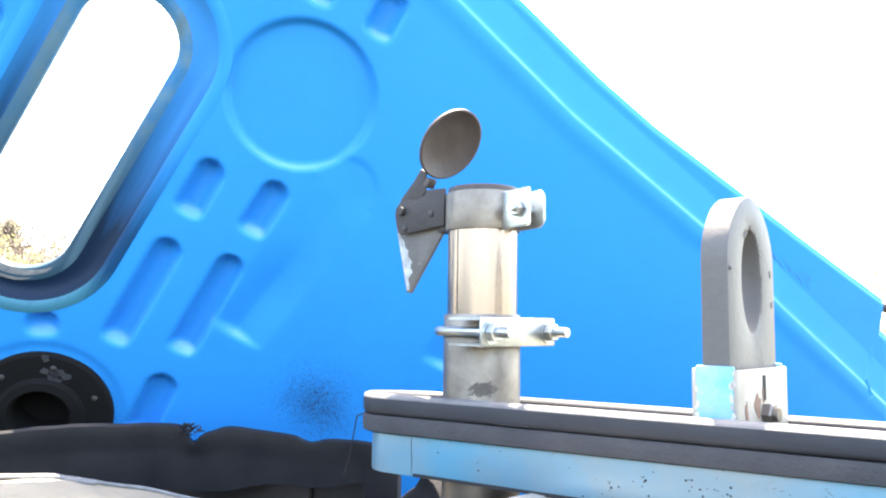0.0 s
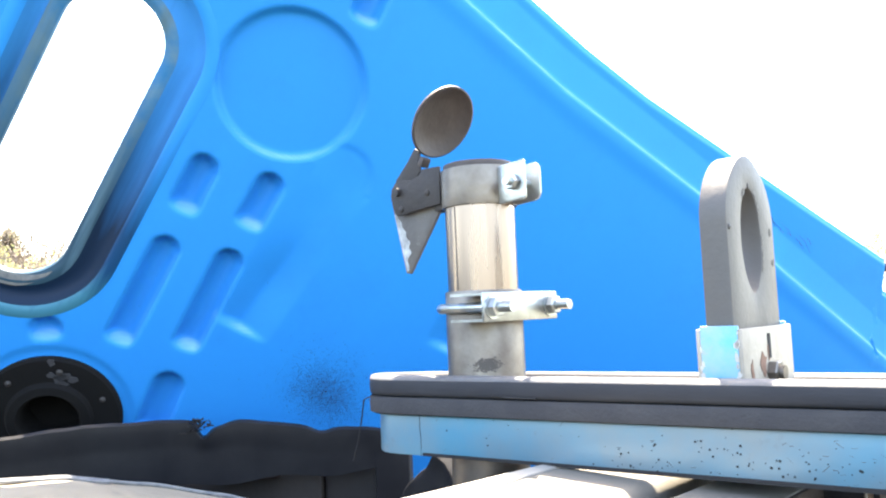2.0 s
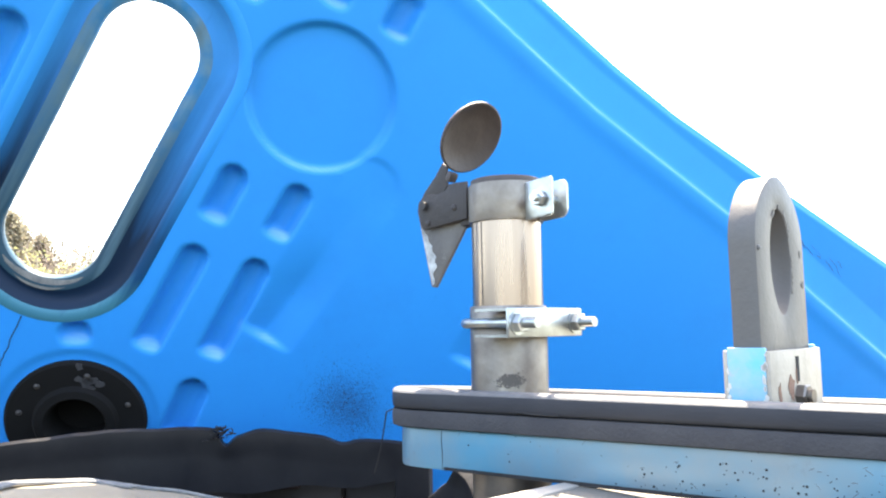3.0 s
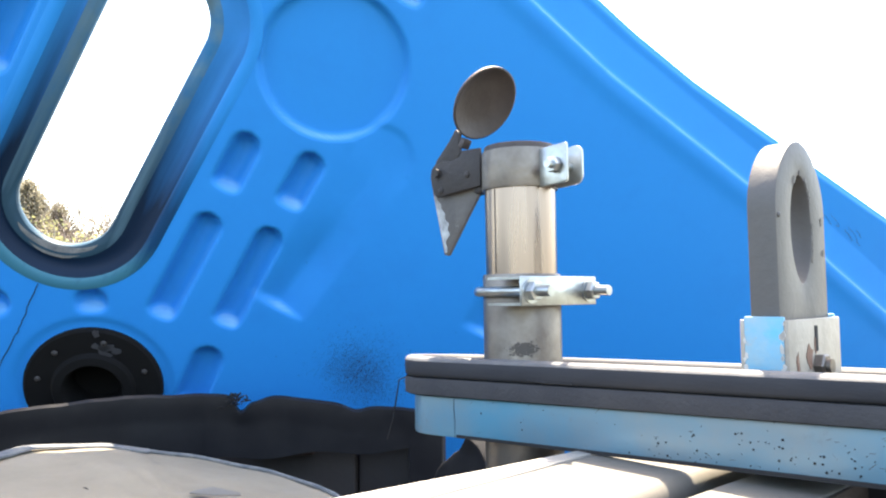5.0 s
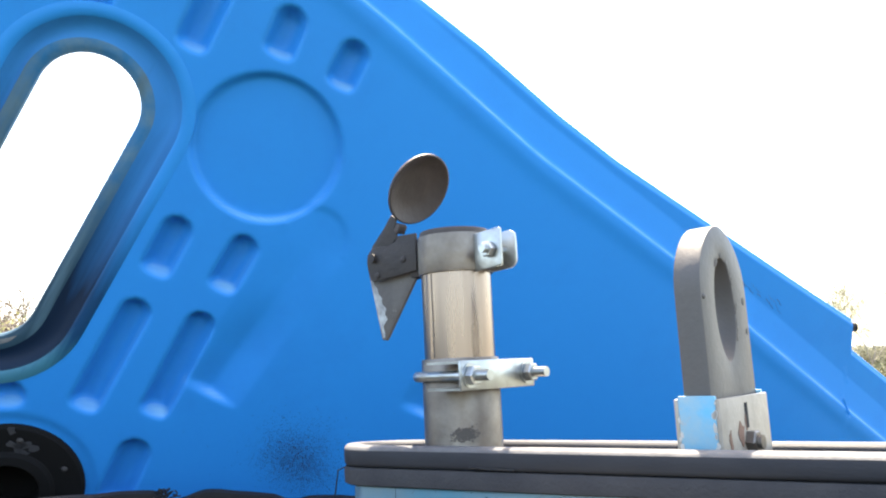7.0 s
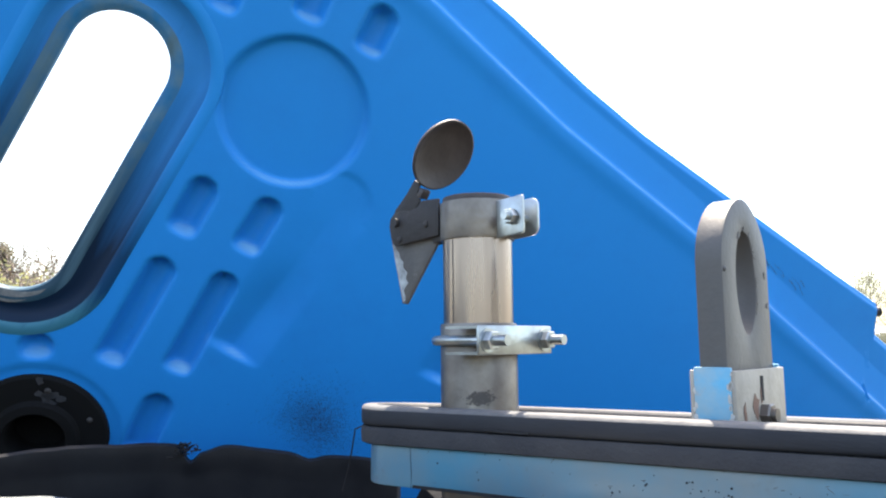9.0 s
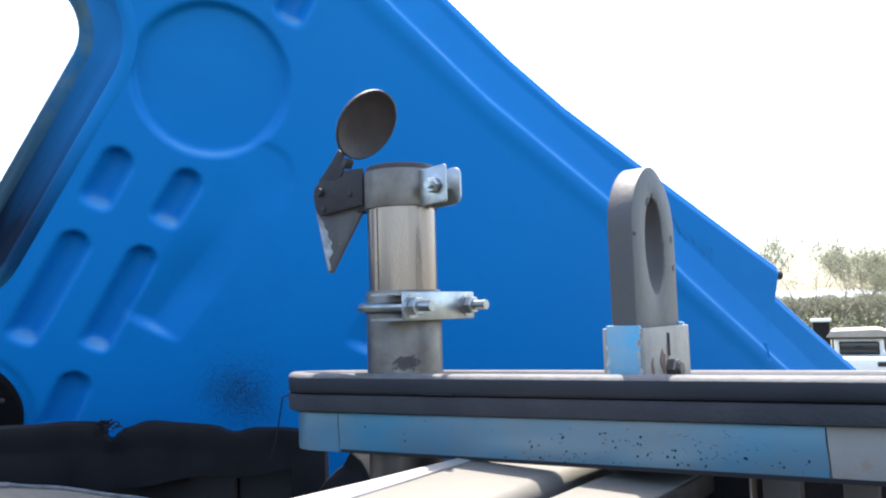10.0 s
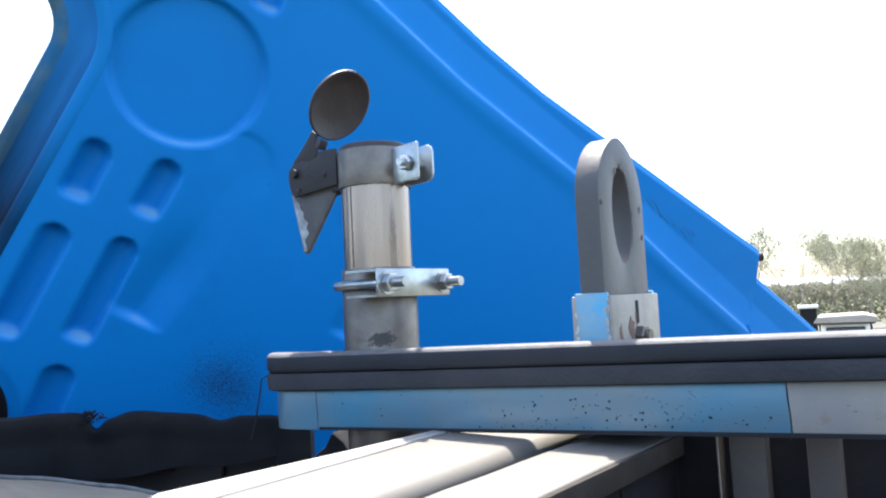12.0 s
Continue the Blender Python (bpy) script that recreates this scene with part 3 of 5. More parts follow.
for k in range(11):
    u0 = 0.60 + 0.022 * k + rnd.gauss(0, 0.008)
    v0 = 0.232 - 0.52 * (u0 - 0.60) + rnd.gauss(0, 0.010)
    du = rnd.uniform(0.008, 0.040)
    part("scratch", rod(line_on_hood([(u0, v0), (u0 + du * 0.5, v0 - du * 0.35), (u0 + du, v0 - du * rnd.uniform(0.6, 1.3))], 8), rnd.uniform(0.0002, 0.0005), 5), SMUDGE, hood)
bc = hood_at(1.035, 0.045, hood_h(1.02, 0.0) - 0.02)
part("rubber_buffer", lathe([(0.012, 0), (0.013, 0.004), (0.010, 0.016), (0.012, 0.020), (0.006, 0.026)], axes_matrix(bc, HV, HN, HU), 16), RUBBER, hood, "small black rubber buffer")

# ---- the exhaust and its rain flap ----
PA, PB = -0.4377, 0.4886
exhaust = thing("exhaust_pipe", at(PA, PB, -0.56), "upright stainless exhaust pipe with clamps and open rain flap", "exhaust pipe")
pm = machine(PA, PB, 0)
part("down_pipe", lathe([(0.030, -0.56), (0.0335, -0.56), (0.0335, -0.1195), (0.0300, -0.1195), (0.0300, -0.55)], pm, 64), STEEL_AGED, exhaust, "dull steel lower pipe")
part("lower_sleeve", lathe([(0.030, -0.119), (0.0335, -0.119), (0.0335, 0.0045), (0.0328, 0.006), (0.0300, 0.006), (0.0300, -0.118)], pm, 64), STEEL_AGED, exhaust, "stained dull steel sleeve")
part("upper_tube", lathe([(0.0285, -0.02), (0.0307, -0.02), (0.0307, 0.1125), (0.0285, 0.1125), (0.0285, -0.015)], pm, 64), STEEL, exhaust, "bright stainless tube")
part("tube_mouth", lathe([(0.0285, 0.1127), (0.0308, 0.1127), (0.0310, 0.1160), (0.0305, 0.1172), (0.0290, 0.1172), (0.0285, 0.1165), (0.0285, 0.1130)], pm, 64), FLAP_IRON, exhaust, "brown scorched tube mouth")
# a thin dark rod stands in for a reflection line on the tube
reflection_a = radians(-92)
part("reflection_line", rod([pm @ Vector((0.0308 * math.cos(reflection_a), 0.0308 * math.sin(reflection_a), z)) for z in (0.007, 0.03, 0.055, 0.078)], 0.0005, 6), SMUDGE, exhaust, "dark line in place of a reflection")
stain = bmesh.new()
for k in range(520):
    ang, z = radians(-92 + rnd.gauss(0, 8)), -0.0560 + rnd.gauss(0, 0.0022) + 0.001 * math.sin(k)
    c = pm @ Vector((0.0337 * math.cos(ang + radians(45)), 0.0337 * math.sin(ang + radians(45)), z))
    nrm = (pm.to_3x3() @ Vector((math.cos(ang + radians(45)), math.sin(ang + radians(45)), 0)))
    side = nrm.cross(Vector((0, 0, 1)))
    r = 0.0002 + 0.0011 * rnd.random() ** 2
    slab([(r * 1.3 * (0.6 + 0.7 * rnd.random()) * math.cos(q * 0.9), r * (0.5 + 0.6 * rnd.random()) * math.sin(q * 0.9)) for q in range(7)], axes_matrix(c, side, Vector((0, 0, 1)), nrm), 0.0003, bm=stain)
part("burnt_patch", stain, SMUDGE, exhaust, "dark burnt patch", smooth=False)

band_m = pm
top_band = part("band_clamp", lathe([(0.0310, 0.079), (0.0328, 0.079), (0.0332, 0.0815), (0.0332, 0.1100), (0.0328, 0.1122), (0.0310, 0.1122), (0.0310, 0.080)], band_m, 64), STEEL_AGED, exhaust, "worn steel band clamp")


def rounded(w, h, r, n=5):
    pts = []
    for cx, cy, a0 in ((w - r, h - r, 0), (r, h - r, 90), (r, r, 180), (w - r, r, 270)):
        for k in range(n + 1):
            a = radians(a0 + 90 * k / n)
            pts.append((cx + r * math.cos(a), cy + r * math.sin(a)))
    return pts


UP = Vector((0, 0, 1))
for db, lenx, curve in ((-0.010, 0.030, 0.0022), (0.008, 0.0315, 0.007)):
    m = axes_matrix(at(PA + 0.030, PB + db, 0.0775), E1 + UP * 0.06, UP, -E2)
    part("ear", slab(rounded(lenx, 0.0325, curve), m, -0.0022, 0.0005), ZINC, top_band, "bright zinc ear")
bolt_m = axes_matrix(at(PA + 0.049, PB - 0.011, 0.094), E1, UP, -E2)
part("bolt", hexagon(0.0068, 0.006, bolt_m, rod([at(PA + 0.049, PB - 0.022, 0.094), at(PA + 0.049, PB + 0.020, 0.094)], 0.0034, 12)), ZINC, top_band)
part("hinge_strap", box((0.012, 0.030, 0.034), machine(PA - 0.037, PB, 0.097), 0.002), DARK_IRON, top_band)

# hinge cheeks, arm, disc and weight of the flap
PV = (-0.525, 0.104)
CHEEK = [(-0.003, -0.0225), (0.056, -0.018), (0.056, 0.016), (0.034, 0.017), (0.029, 0.012), (0.018, 0.009), (0.006, 0.0105), (-0.004, 0.0095), (-0.0095, 0.0045), (-0.0110, -0.003), (-0.0085, -0.014)]
hinge = part("hinge_cheek", slab(CHEEK,
                                 axes_matrix(at(PV[0], PB - 0.015, PV[1]), E1, UP, -E2), 0.003, 0.0006), DARK_IRON, exhaust, "sooty hinge cheek")
part("hinge_cheek", slab(CHEEK,
                         axes_matrix(at(PV[0], PB + 0.018, PV[1]), E1, UP, -E2), 0.003, 0.0006), DARK_IRON, exhaust)
part("hinge_pin", rod([at(PV[0], PB - 0.022, PV[1]), at(PV[0], PB + 0.022, PV[1])], 0.0042, 14), DARK_IRON, hinge)
for da, dz in ((0.004, -0.017), (0.040, -0.006)):
    part("rivet", lathe([(0.0032, 0), (0.003, 0.0012), (0.0008, 0.0022)], axes_matrix(at(PV[0] + da, PB - 0.018, PV[1] + dz), E1, UP, -E2), 12), DARK_IRON, hinge)
TH = radians(56)
D = E1 * math.cos(TH) + UP * math.sin(TH)
DN = E1 * math.sin(TH) - UP * math.cos(TH)
pv = at(PV[0], PB, PV[1])
flap = part("flap_disc", lathe([(0.00002, -0.0085), (0.018, -0.0080), (0.027, -0.0055), (0.034, -0.0005), (0.0355, 0.0015), (0.0355, 0.0032), (0.0340, 0.0038), (0.031, 0.0020),
                                (0.024, -0.0025), (0.016, -0.0048), (0.00002, -0.0055)],
                               axes_matrix(pv + D * 0.0765 + DN * 0.002, D, -E2, DN), 56), FLAP_IRON, exhaust, "brown dished flap disc")
am = axes_matrix(pv - E2 * 0.012, D, (-DN), -E2)
part("flap_arm", slab([(-0.010, -0.008), (0.010, -0.010), (0.030, -0.014), (0.036, -0.006), (0.0445, -0.004), (0.0445, 0.004), (0.030, 0.006), (0.008, 0.012), (-0.008, 0.010)], am, 0.003, 0.0006), DARK_IRON, flap)
part("stop_tab", box((0.009, 0.010, 0.006), axes_matrix(pv - E2 * 0.010 + D * 0.037 + DN * 0.010, D, E2, DN), 0.0008), FLAP_IRON, flap)
weight = part("counterweight", slab([(-0.5405, 0.090), (-0.5245, 0.027), (-0.5185, 0.026), (-0.4765, 0.080), (-0.4765, 0.092)],
                                    axes_matrix(Vector((0, 0, DECK)) + E2 * (PB - 0.0085), E1, UP, -E2), 0.003, 0.0006), FLAKED, exhaust, "triangular dark counterweight with flaking paint")
# bare pale metal where its paint has flaked off along one edge
streak = []
for k in range(25):
    f = k / 24
    w = 0.0035 + 0.021 * (0.62 + 0.75 * noise.noise(Vector((f * 6.5, 3, 0)))) * math.sin(math.pi * min(1, 0.18 + 0.9 * (1 - f))) ** 0.7 + 0.0012 * rnd.random()
    streak.append((-0.5385 + 0.0150 * f + w * (1 - 0.72 * f), 0.0845 - 0.0550 * f))
part("flaked_streak", slab([(-0.5385 + 0.0155 * f, 0.0845 - 0.0560 * f) for f in (1, 0.66, 0.33, 0)] + streak,
                           axes_matrix(Vector((0, 0, DECK)) + E2 * (PB - 0.0115), E1, UP, -E2), 0.0003), CHALK, weight, "pale flaked streak", smooth=False)
# the saddle clamp low on the pipe
cz = -0.0085
ub = [at(PA + 0.064, PB - 0.0375, cz)] + [at(PA + 0.0375 * math.cos(radians(a)), PB + 0.0375 * math.sin(radians(a)), cz) for a in range(-90, -271, -10)] + [at(PA + 0.064, PB + 0.0375, cz)]
saddle = part("saddle", box((0.003, 0.096, 0.024), machine(PA + 0.0415, PB, cz), 0.001), ZINC, exhaust, "zinc saddle of the pipe clamp")
for dz in (-0.0115, 0.0095):
    arc = [(0.034 * math.cos(radians(a)), 0.034 * math.sin(radians(a))) for a in range(62, -63, -6)]
    out = [(0.041, -0.048), (0.041, 0.048), (0.006, 0.048), (0.006, 0.044)] + [(max(p[0], 0.006), p[1]) for p in arc] + [(0.006, -0.044), (0.006, -0.048)]
    part("saddle_flange", slab(out, machine(PA, PB, cz + dz), 0.002), ZINC, saddle)
u_bolt = part("u_bolt", rod(ub, 0.0043, 12), ZINC, exhaust, "zinc u-bolt")
for db in (-0.0375, 0.0375):
    nm = axes_matrix(at(PA + 0.043, PB + db, cz), E2, UP, E1)
    part("washer", lathe([(0.0045, 0), (0.0098, 0), (0.0098, 0.0014), (0.0045, 0.0014)], nm, 24), ZINC, u_bolt)
    part("nut", hexagon(0.0082, 0.0068, axes_matrix(at(PA + 0.0444, PB + db, cz), E2, UP, E1)), ZINC, u_bolt)

# ---- the lifting eye ----
eye = thing("lifting_eye", at(-0.2155, 0.499, -0.108), "grey steel lifting eye in a peeling welded socket", "lifting eye")
half, zc, r_out = 0.0380, 0.040, 0.0380
EYE1 = (Matrix.Rotation(radians(0.5), 3, "Z") @ E1)
EYE2 = (Matrix.Rotation(radians(0.5), 3, "Z") @ E2)
EC = at(-0.2140, 0.499, 0)
outline = [(half, -0.06), (half, zc)] + [(r_out * math.cos(radians(a)) * abs(math.cos(radians(a))) ** 0.16, zc + (r_out + 0.0080) * math.sin(radians(a))) for a in range(6, 180, 6)] + [(-half, zc), (-half, -0.06)]
ebm = bmesh.new()
em = axes_matrix(EC - EYE1 * 0.009, EYE2, UP, EYE1)


def on_outline(ang):
    """The eye's edge met by a ray from the hole's centre."""
    dx, dy = math.cos(ang), math.sin(ang)
    best = 9.0
    for (x0, y0), (x1, y1) in zip(outline, outline[1:] + outline[:1]):
        ex, ey, fx, fy = x1 - x0, y1 - y0, x0, y0 - 0.030
        den = dx * ey - dy * ex
        if abs(den) > 1e-9:
            t = (fx * ey - fy * ex) / den
            s = (fx * dy - fy * dx) / den
            if t > 0 and -1e-6 <= s <= 1 + 1e-6:
                best = min(best, t)
    return dx * best, 0.030 + dy * best


angs = sorted([2 * math.pi * k / 72 for k in range(72)] + [math.atan2(-0.09, half) % (2 * math.pi), math.atan2(-0.09, -half) % (2 * math.pi)])
rings_e = []
for z in (0.0, 0.0180):
    inner = [ebm.verts.new(em @ Vector((0.0158 * math.cos(a) * (abs(math.cos(a)) ** 0.2 if math.sin(a) < 0 else 1.0) - 0.0005, 0.0285 + 0.0350 * math.sin(a), z))) for a in angs]
    outer = [ebm.verts.new(em @ Vector((*on_outline(a), z))) for a in angs]
    rings_e.append((inner, outer))
(i0, o0), (i1, o1) = rings_e
for k in range(len(angs)):
    q = (k + 1) % len(angs)
    ebm.faces.new((o0[k], i0[k], i0[q], o0[q]))
    ebm.faces.new((i1[k], o1[k], o1[q], i1[q]))
    ebm.faces.new((o0[k], o0[q], o1[q], o1[k]))
    ebm.faces.new((i0[q], i0[k], i1[k], i1[q]))
bmesh.ops.recalc_face_normals(ebm, faces=ebm.faces)
bmesh.ops.bevel(ebm, geom=[e for e in ebm.edges if e.calc_face_angle(0) > 1.2], offset=0.0007, segments=2, affect="EDGES", profile=0.5)
plate = part("eye_plate", ebm, GREY_PAINT, eye, "grey primed eye plate with nicks")


# chips along the hole and the far edge
for k in range(20):
    ang = rnd.uniform(-0.6, 2.6)
    x, y = 0.0172 * math.cos(ang), 0.0285 + 0.0366 * math.sin(ang)
    if k > 17:
        x, y = 0.031 + 0.004 * rnd.random(), rnd.uniform(-0.01, 0.045)
    r = 0.0008 + 0.0014 * rnd.random()
    slab([(x + r * (0.5 + 0.7 * rnd.random()) * math.cos(q * 0.9), y + r * 1.4 * (0.5 + 0.7 * rnd.random()) * math.sin(q * 0.9)) for q in range(7)],
         em @ Matrix.Translation((0, 0, 0.0181)), 0.0003, bm=(chip := bmesh.new()))
    part("chip", chip, FLAKED, plate, smooth=False)


for wb, wz, wr in ((-0.0345, 0.036, 0.0020),):
    part("weld_spatter", lathe([(wr, 0), (wr * 0.9, wr * 0.5), (wr * 0.4, wr * 0.9), (wr * 0.05, wr)], em @ Matrix.Translation((wb, wz, 0.0176)), 10), GREY_PAINT, plate)


def eye_m(a, b, z):
    return axes_matrix(EC + EYE1 * a + EYE2 * b + UP * z, EYE1, EYE2, UP)


sock = part("socket", box((0.003, 0.082, 0.080), eye_m(0.0135, 0, -0.0285 - 0.040), 0.0008), PEELED, eye, "bare steel cheek with rust and peeling paint")
part("socket", box((0.003, 0.082, 0.080), eye_m(-0.0135, 0, -0.0285 - 0.040), 0.0008), PEELED, eye)
part("socket_end", box((0.0245, 0.003, 0.081), eye_m(0, -0.0395, -0.0265 - 0.0405), 0.0008), PALE_BLUE, eye, "cyan painted end strip")
part("socket_end", box((0.0245, 0.003, 0.081), eye_m(0, 0.0395, -0.0265 - 0.0405), 0.0008), PALE_BLUE, eye)
peel = bmesh.new()
for k in range(46):
    sx = rnd.choice((-1, 1, 1))
    x, y = sx * (0.0125 - abs(rnd.gauss(0, 0.0016))), rnd.uniform(-0.078, -0.002)
    r = 0.0006 + 0.0014 * rnd.random()
    slab([(x + r * (0.5 + 0.7 * rnd.random()) * math.cos(q * 0.9), y + 1.7 * r * (0.5 + 0.7 * rnd.random()) * math.sin(q * 0.9)) for q in range(7)],
         axes_matrix(EC + EYE2 * -0.0410 + UP * -0.0265, EYE1, UP, -EYE2), 0.0003, bm=peel)
part("peeled_spots", peel, WORN, eye, "spots where the cyan paint has peeled", smooth=False)
sbolt = axes_matrix(EC + EYE1 * 0.015 + EYE2 * 0.001 + UP * -0.058, EYE2, UP, EYE1)
part("socket_bolt", hexagon(0.0078, 0.006, sbolt, rod([sbolt @ Vector((0, 0, -0.004)), sbolt @ Vector((0, 0, 0.009))], 0.0045, 12)), STEEL_AGED, sock, "rusty bolt")
part("slot", box((0.0006, 0.004, 0.016), eye_m(0.0152, 0.000, -0.041), 0.0), SOOT, sock, "dark slot")
RUST = mat("rust_patch", (0.2, 0.115, 0.08), 0.85, second=(0.13, 0.07, 0.05), scale=80, grain=300, bump=0.4)
for cb_, cz_, w, h in ((-0.011, -0.052, 0.006, 0.010), (-0.029, -0.058, 0.003, 0.010), (-0.002, -0.045, 0.002, 0.006)):
    slab([(w * (0.45 + 0.6 * rnd.random()) * math.cos(q * 0.449), h * (0.45 + 0.6 * rnd.random()) * math.sin(q * 0.449)) for q in range(14)],
         axes_matrix(EC + EYE1 * 0.0151 + EYE2 * cb_ + UP * cz_, EYE2, UP, EYE1), 0.0003, bm=(rust := bmesh.new()))
    part("rust_patch", rust, RUST, sock, "brown rust patch", smooth=False)

# ---- the collar ----
collar = thing("sealing_collar", at(-0.1, 0.5, -0.56), "galvanised steel collar with a black rubber edge seal", "collar")
CA0, CA1, CB0, CB1 = -0.515, 0.42, 0.445, 0.555


def level(a, name):
    """Height of a layer's middle, and how far the layer is drawn out, along the collar, which is tilted and narrowed to
    fit the camera's view.
    """
    x = a + 0.3
    top, crown, lower, foot = -0.0606 + 0.0261 * x, -0.0770 + 0.0348 * x, -0.0908 + 0.0431 * x, -0.1240 + 0.0522 * x
    lo, hi, tall = {"bulb": (crown, top, 0.0176), "skirt": (lower, crown, 0.0158), "band": (foot, lower + 0.001, 0.0405)}[name]
    return (lo + hi) / 2, (hi - lo) / tall


def collar_points(inset, n=16):
    """The collar's rounded outline, pulled in by inset, from its far corner round the end to the near corner."""
    r, cb = (CB1 - CB0) / 2 - inset, (CB0 + CB1) / 2
    line = [(CA1 - (CA1 - CA0) * k / 14, CB1 - inset) for k in range(14)]
    arc = [(CA0 + r * math.cos(math.pi / 2 + math.pi * i / n), cb + r * math.sin(math.pi / 2 + math.pi * i / n)) for i in range(n + 1)]
    return line + arc + [(CA0 + (CA1 - CA0) * (k + 1) / 14, CB0 + inset) for k in range(14)]


def sag(b):
    """Lowers the far side of the collar to fit the camera's view."""
    return -0.0075 * max(0.0, (b - CB0 - 0.02) / (CB1 - CB0))


def collar_sweep(points, name, profile):
    lv = [level(a, name) for a, _ in points]
    return sweep([at(a, b, z + sag(b)) for (a, b), (z, _) in zip(points, lv)], profile, tall=[k for _, k in lv])


def front(a0, a1, inset):
    return [(a0 + (a1 - a0) * k / 8, CB0 + inset) for k in range(9)]


flat = [(-0.0015, -0.02025), (0.0015, -0.02025), (0.0020, -0.0190), (0.0020, 0.0190), (0.0015, 0.02025), (-0.0015, 0.02025), (-0.002, 0.0190), (-0.002, -0.0190)]
part("end_band", collar_sweep(collar_points(0.004)[:31] + [(-0.4815, CB0 + 0.004)], "band", flat), BAND, collar, "curved galvanised end band")
part("front_band", collar_sweep(front(-0.4812, -0.0909, 0.004), "band", flat), BAND, collar, "worn pale blue front band")
part("front_band", collar_sweep(front(-0.0900, CA1, 0.0042), "band", flat), STAINED, collar, "bare stained front band")
part("seal_skirt", collar_sweep(collar_points(-0.001), "skirt", [(-0.006, -0.0065), (-0.004, -0.0080), (0.003, -0.0080), (0.006, -0.0065), (0.0065, 0.003), (0.005, 0.0078), (-0.006, 0.0078)]), RUBBER_DUSTY, collar, "dusty rubber skirt")
part("seal_bulb", collar_sweep(collar_points(0.003), "bulb", [(0.0102 * math.copysign(abs(math.cos(q)) ** 0.5, math.cos(q)), 0.0088 * math.copysign(abs(math.sin(q)) ** 0.5, math.sin(q))) for q in np.linspace(0, 2 * math.pi, 25)[:-1]]), SEAL, collar, "round black rubber seal")
# the crest strip paints the sunlit top of the seal
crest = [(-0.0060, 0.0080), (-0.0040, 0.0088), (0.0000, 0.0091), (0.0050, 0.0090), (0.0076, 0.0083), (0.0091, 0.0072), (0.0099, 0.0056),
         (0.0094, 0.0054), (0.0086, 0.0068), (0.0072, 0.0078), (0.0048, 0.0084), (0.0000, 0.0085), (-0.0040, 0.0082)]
part("sunlit_crest", collar_sweep(collar_points(0.003), "bulb", crest), CREST_LIGHT, collar, "painted sun highlight along the top of the seal")
part("tear", rod([at(a, 0.4379, z) for a, z in ((-0.388, -0.0772), (-0.380, -0.0768), (-0.372, -0.0774), (-0.360, -0.0770), (-0.345, -0.0766))], 0.0007, 6), SOOT, collar, "short dark tear in the seal")
part("cross_strap", slab([(-0.262, CB0 + 0.008), (-0.168, CB0 + 0.008), (-0.168, CB1 - 0.008), (-0.262, CB1 - 0.008)], machine(0, 0, -0.112), 0.004), DECK_MAT, collar, "dark strap under the lifting eye")
part("base_plate", slab([(x - 0.047, y - 0.047) for x, y in rounded(0.135, 0.094, 0.02, 6)], machine(PA, PB + 0.008, -0.080), 0.005, 0.001), STEEL_AGED, collar, "pale plate round the pipe")
pits = bmesh.new()
for k in range(110):
    c = rnd.choice(((-0.215, -0.112, 0.018, 0.010), (-0.26, -0.121, 0.016, 0.006), (-0.17, -0.113, 0.03, 0.008), (-0.15, -0.106, 0.035, 0.005), (-0.30, -0.115, 0.09, 0.009)))
    a, z = rnd.gauss(c[0], c[2]), rnd.gauss(c[1] + 0.005, c[3])
    z0 = level(a, "band")[0]
    if not (z0 - 0.014 < z < z0 + 0.016) or a > -0.095 or a < -0.46:
        continue
    r = 0.0003 + 0.0006 * rnd.random() ** 3
    slab([(r * math.cos(q * 1.047), r * math.sin(q * 1.047)) for q in range(6)], axes_matrix(at(a, CB0 + 0.0018, z), E1, UP, -E2), 0.0004, bm=pits)
part("rust_pits", pits, SOOT, collar, "dark rust pits", smooth=False)["kind"] = "stuff"
hem = [(a, CB0 + 0.0018) for a in np.linspace(-0.478, CA1, 12)]
part("rusted_hem", sweep([at(a, bb, level(a, "band")[0] - 0.0186 * level(a, "band")[1]) for a, bb in hem], [(-0.0006, -0.0014), (0.0006, -0.0014), (0.0006, 0.0012), (-0.0006, 0.0012)]), SOOT, collar, "dark rusted lower hem")
scuffs = bmesh.new()
for k in range(60):
    a = rnd.choice((rnd.uniform(-0.47, -0.12), rnd.gauss(-0.13, 0.02), rnd.uniform(-0.085, 0.05), rnd.uniform(-0.085, 0.05)))
    zm = level(a, "band")[0] + rnd.uniform(-0.015, 0.012)
    ln, tilt = rnd.uniform(0.0008, 0.0040), rnd.gauss(0.1, 0.5)
    rod([at(a, CB0 + 0.0020, zm), at(a + ln, CB0 + 0.0020, zm + ln * tilt)], 0.00007 + 0.00012 * rnd.random(), 5, bm=scuffs)
part("scuffs", scuffs, SMUDGE, collar, "fine dark scuffs")["kind"] = "stuff"
for a, rr in ((-0.4808, 0.0003), (-0.0908, 0.00025)):
    zm = level(a, "band")[0]
    part("seam", rod([at(a, CB0 + 0.0022, zm - 0.018), at(a + 0.0008, CB0 + 0.0020, zm - 0.004), at(a - 0.0004, CB0 + 0.0020, zm + 0.006), at(a, CB0 + 0.0022, zm + 0.018)], rr, 6), SOOT, collar, "dark joint of the band")
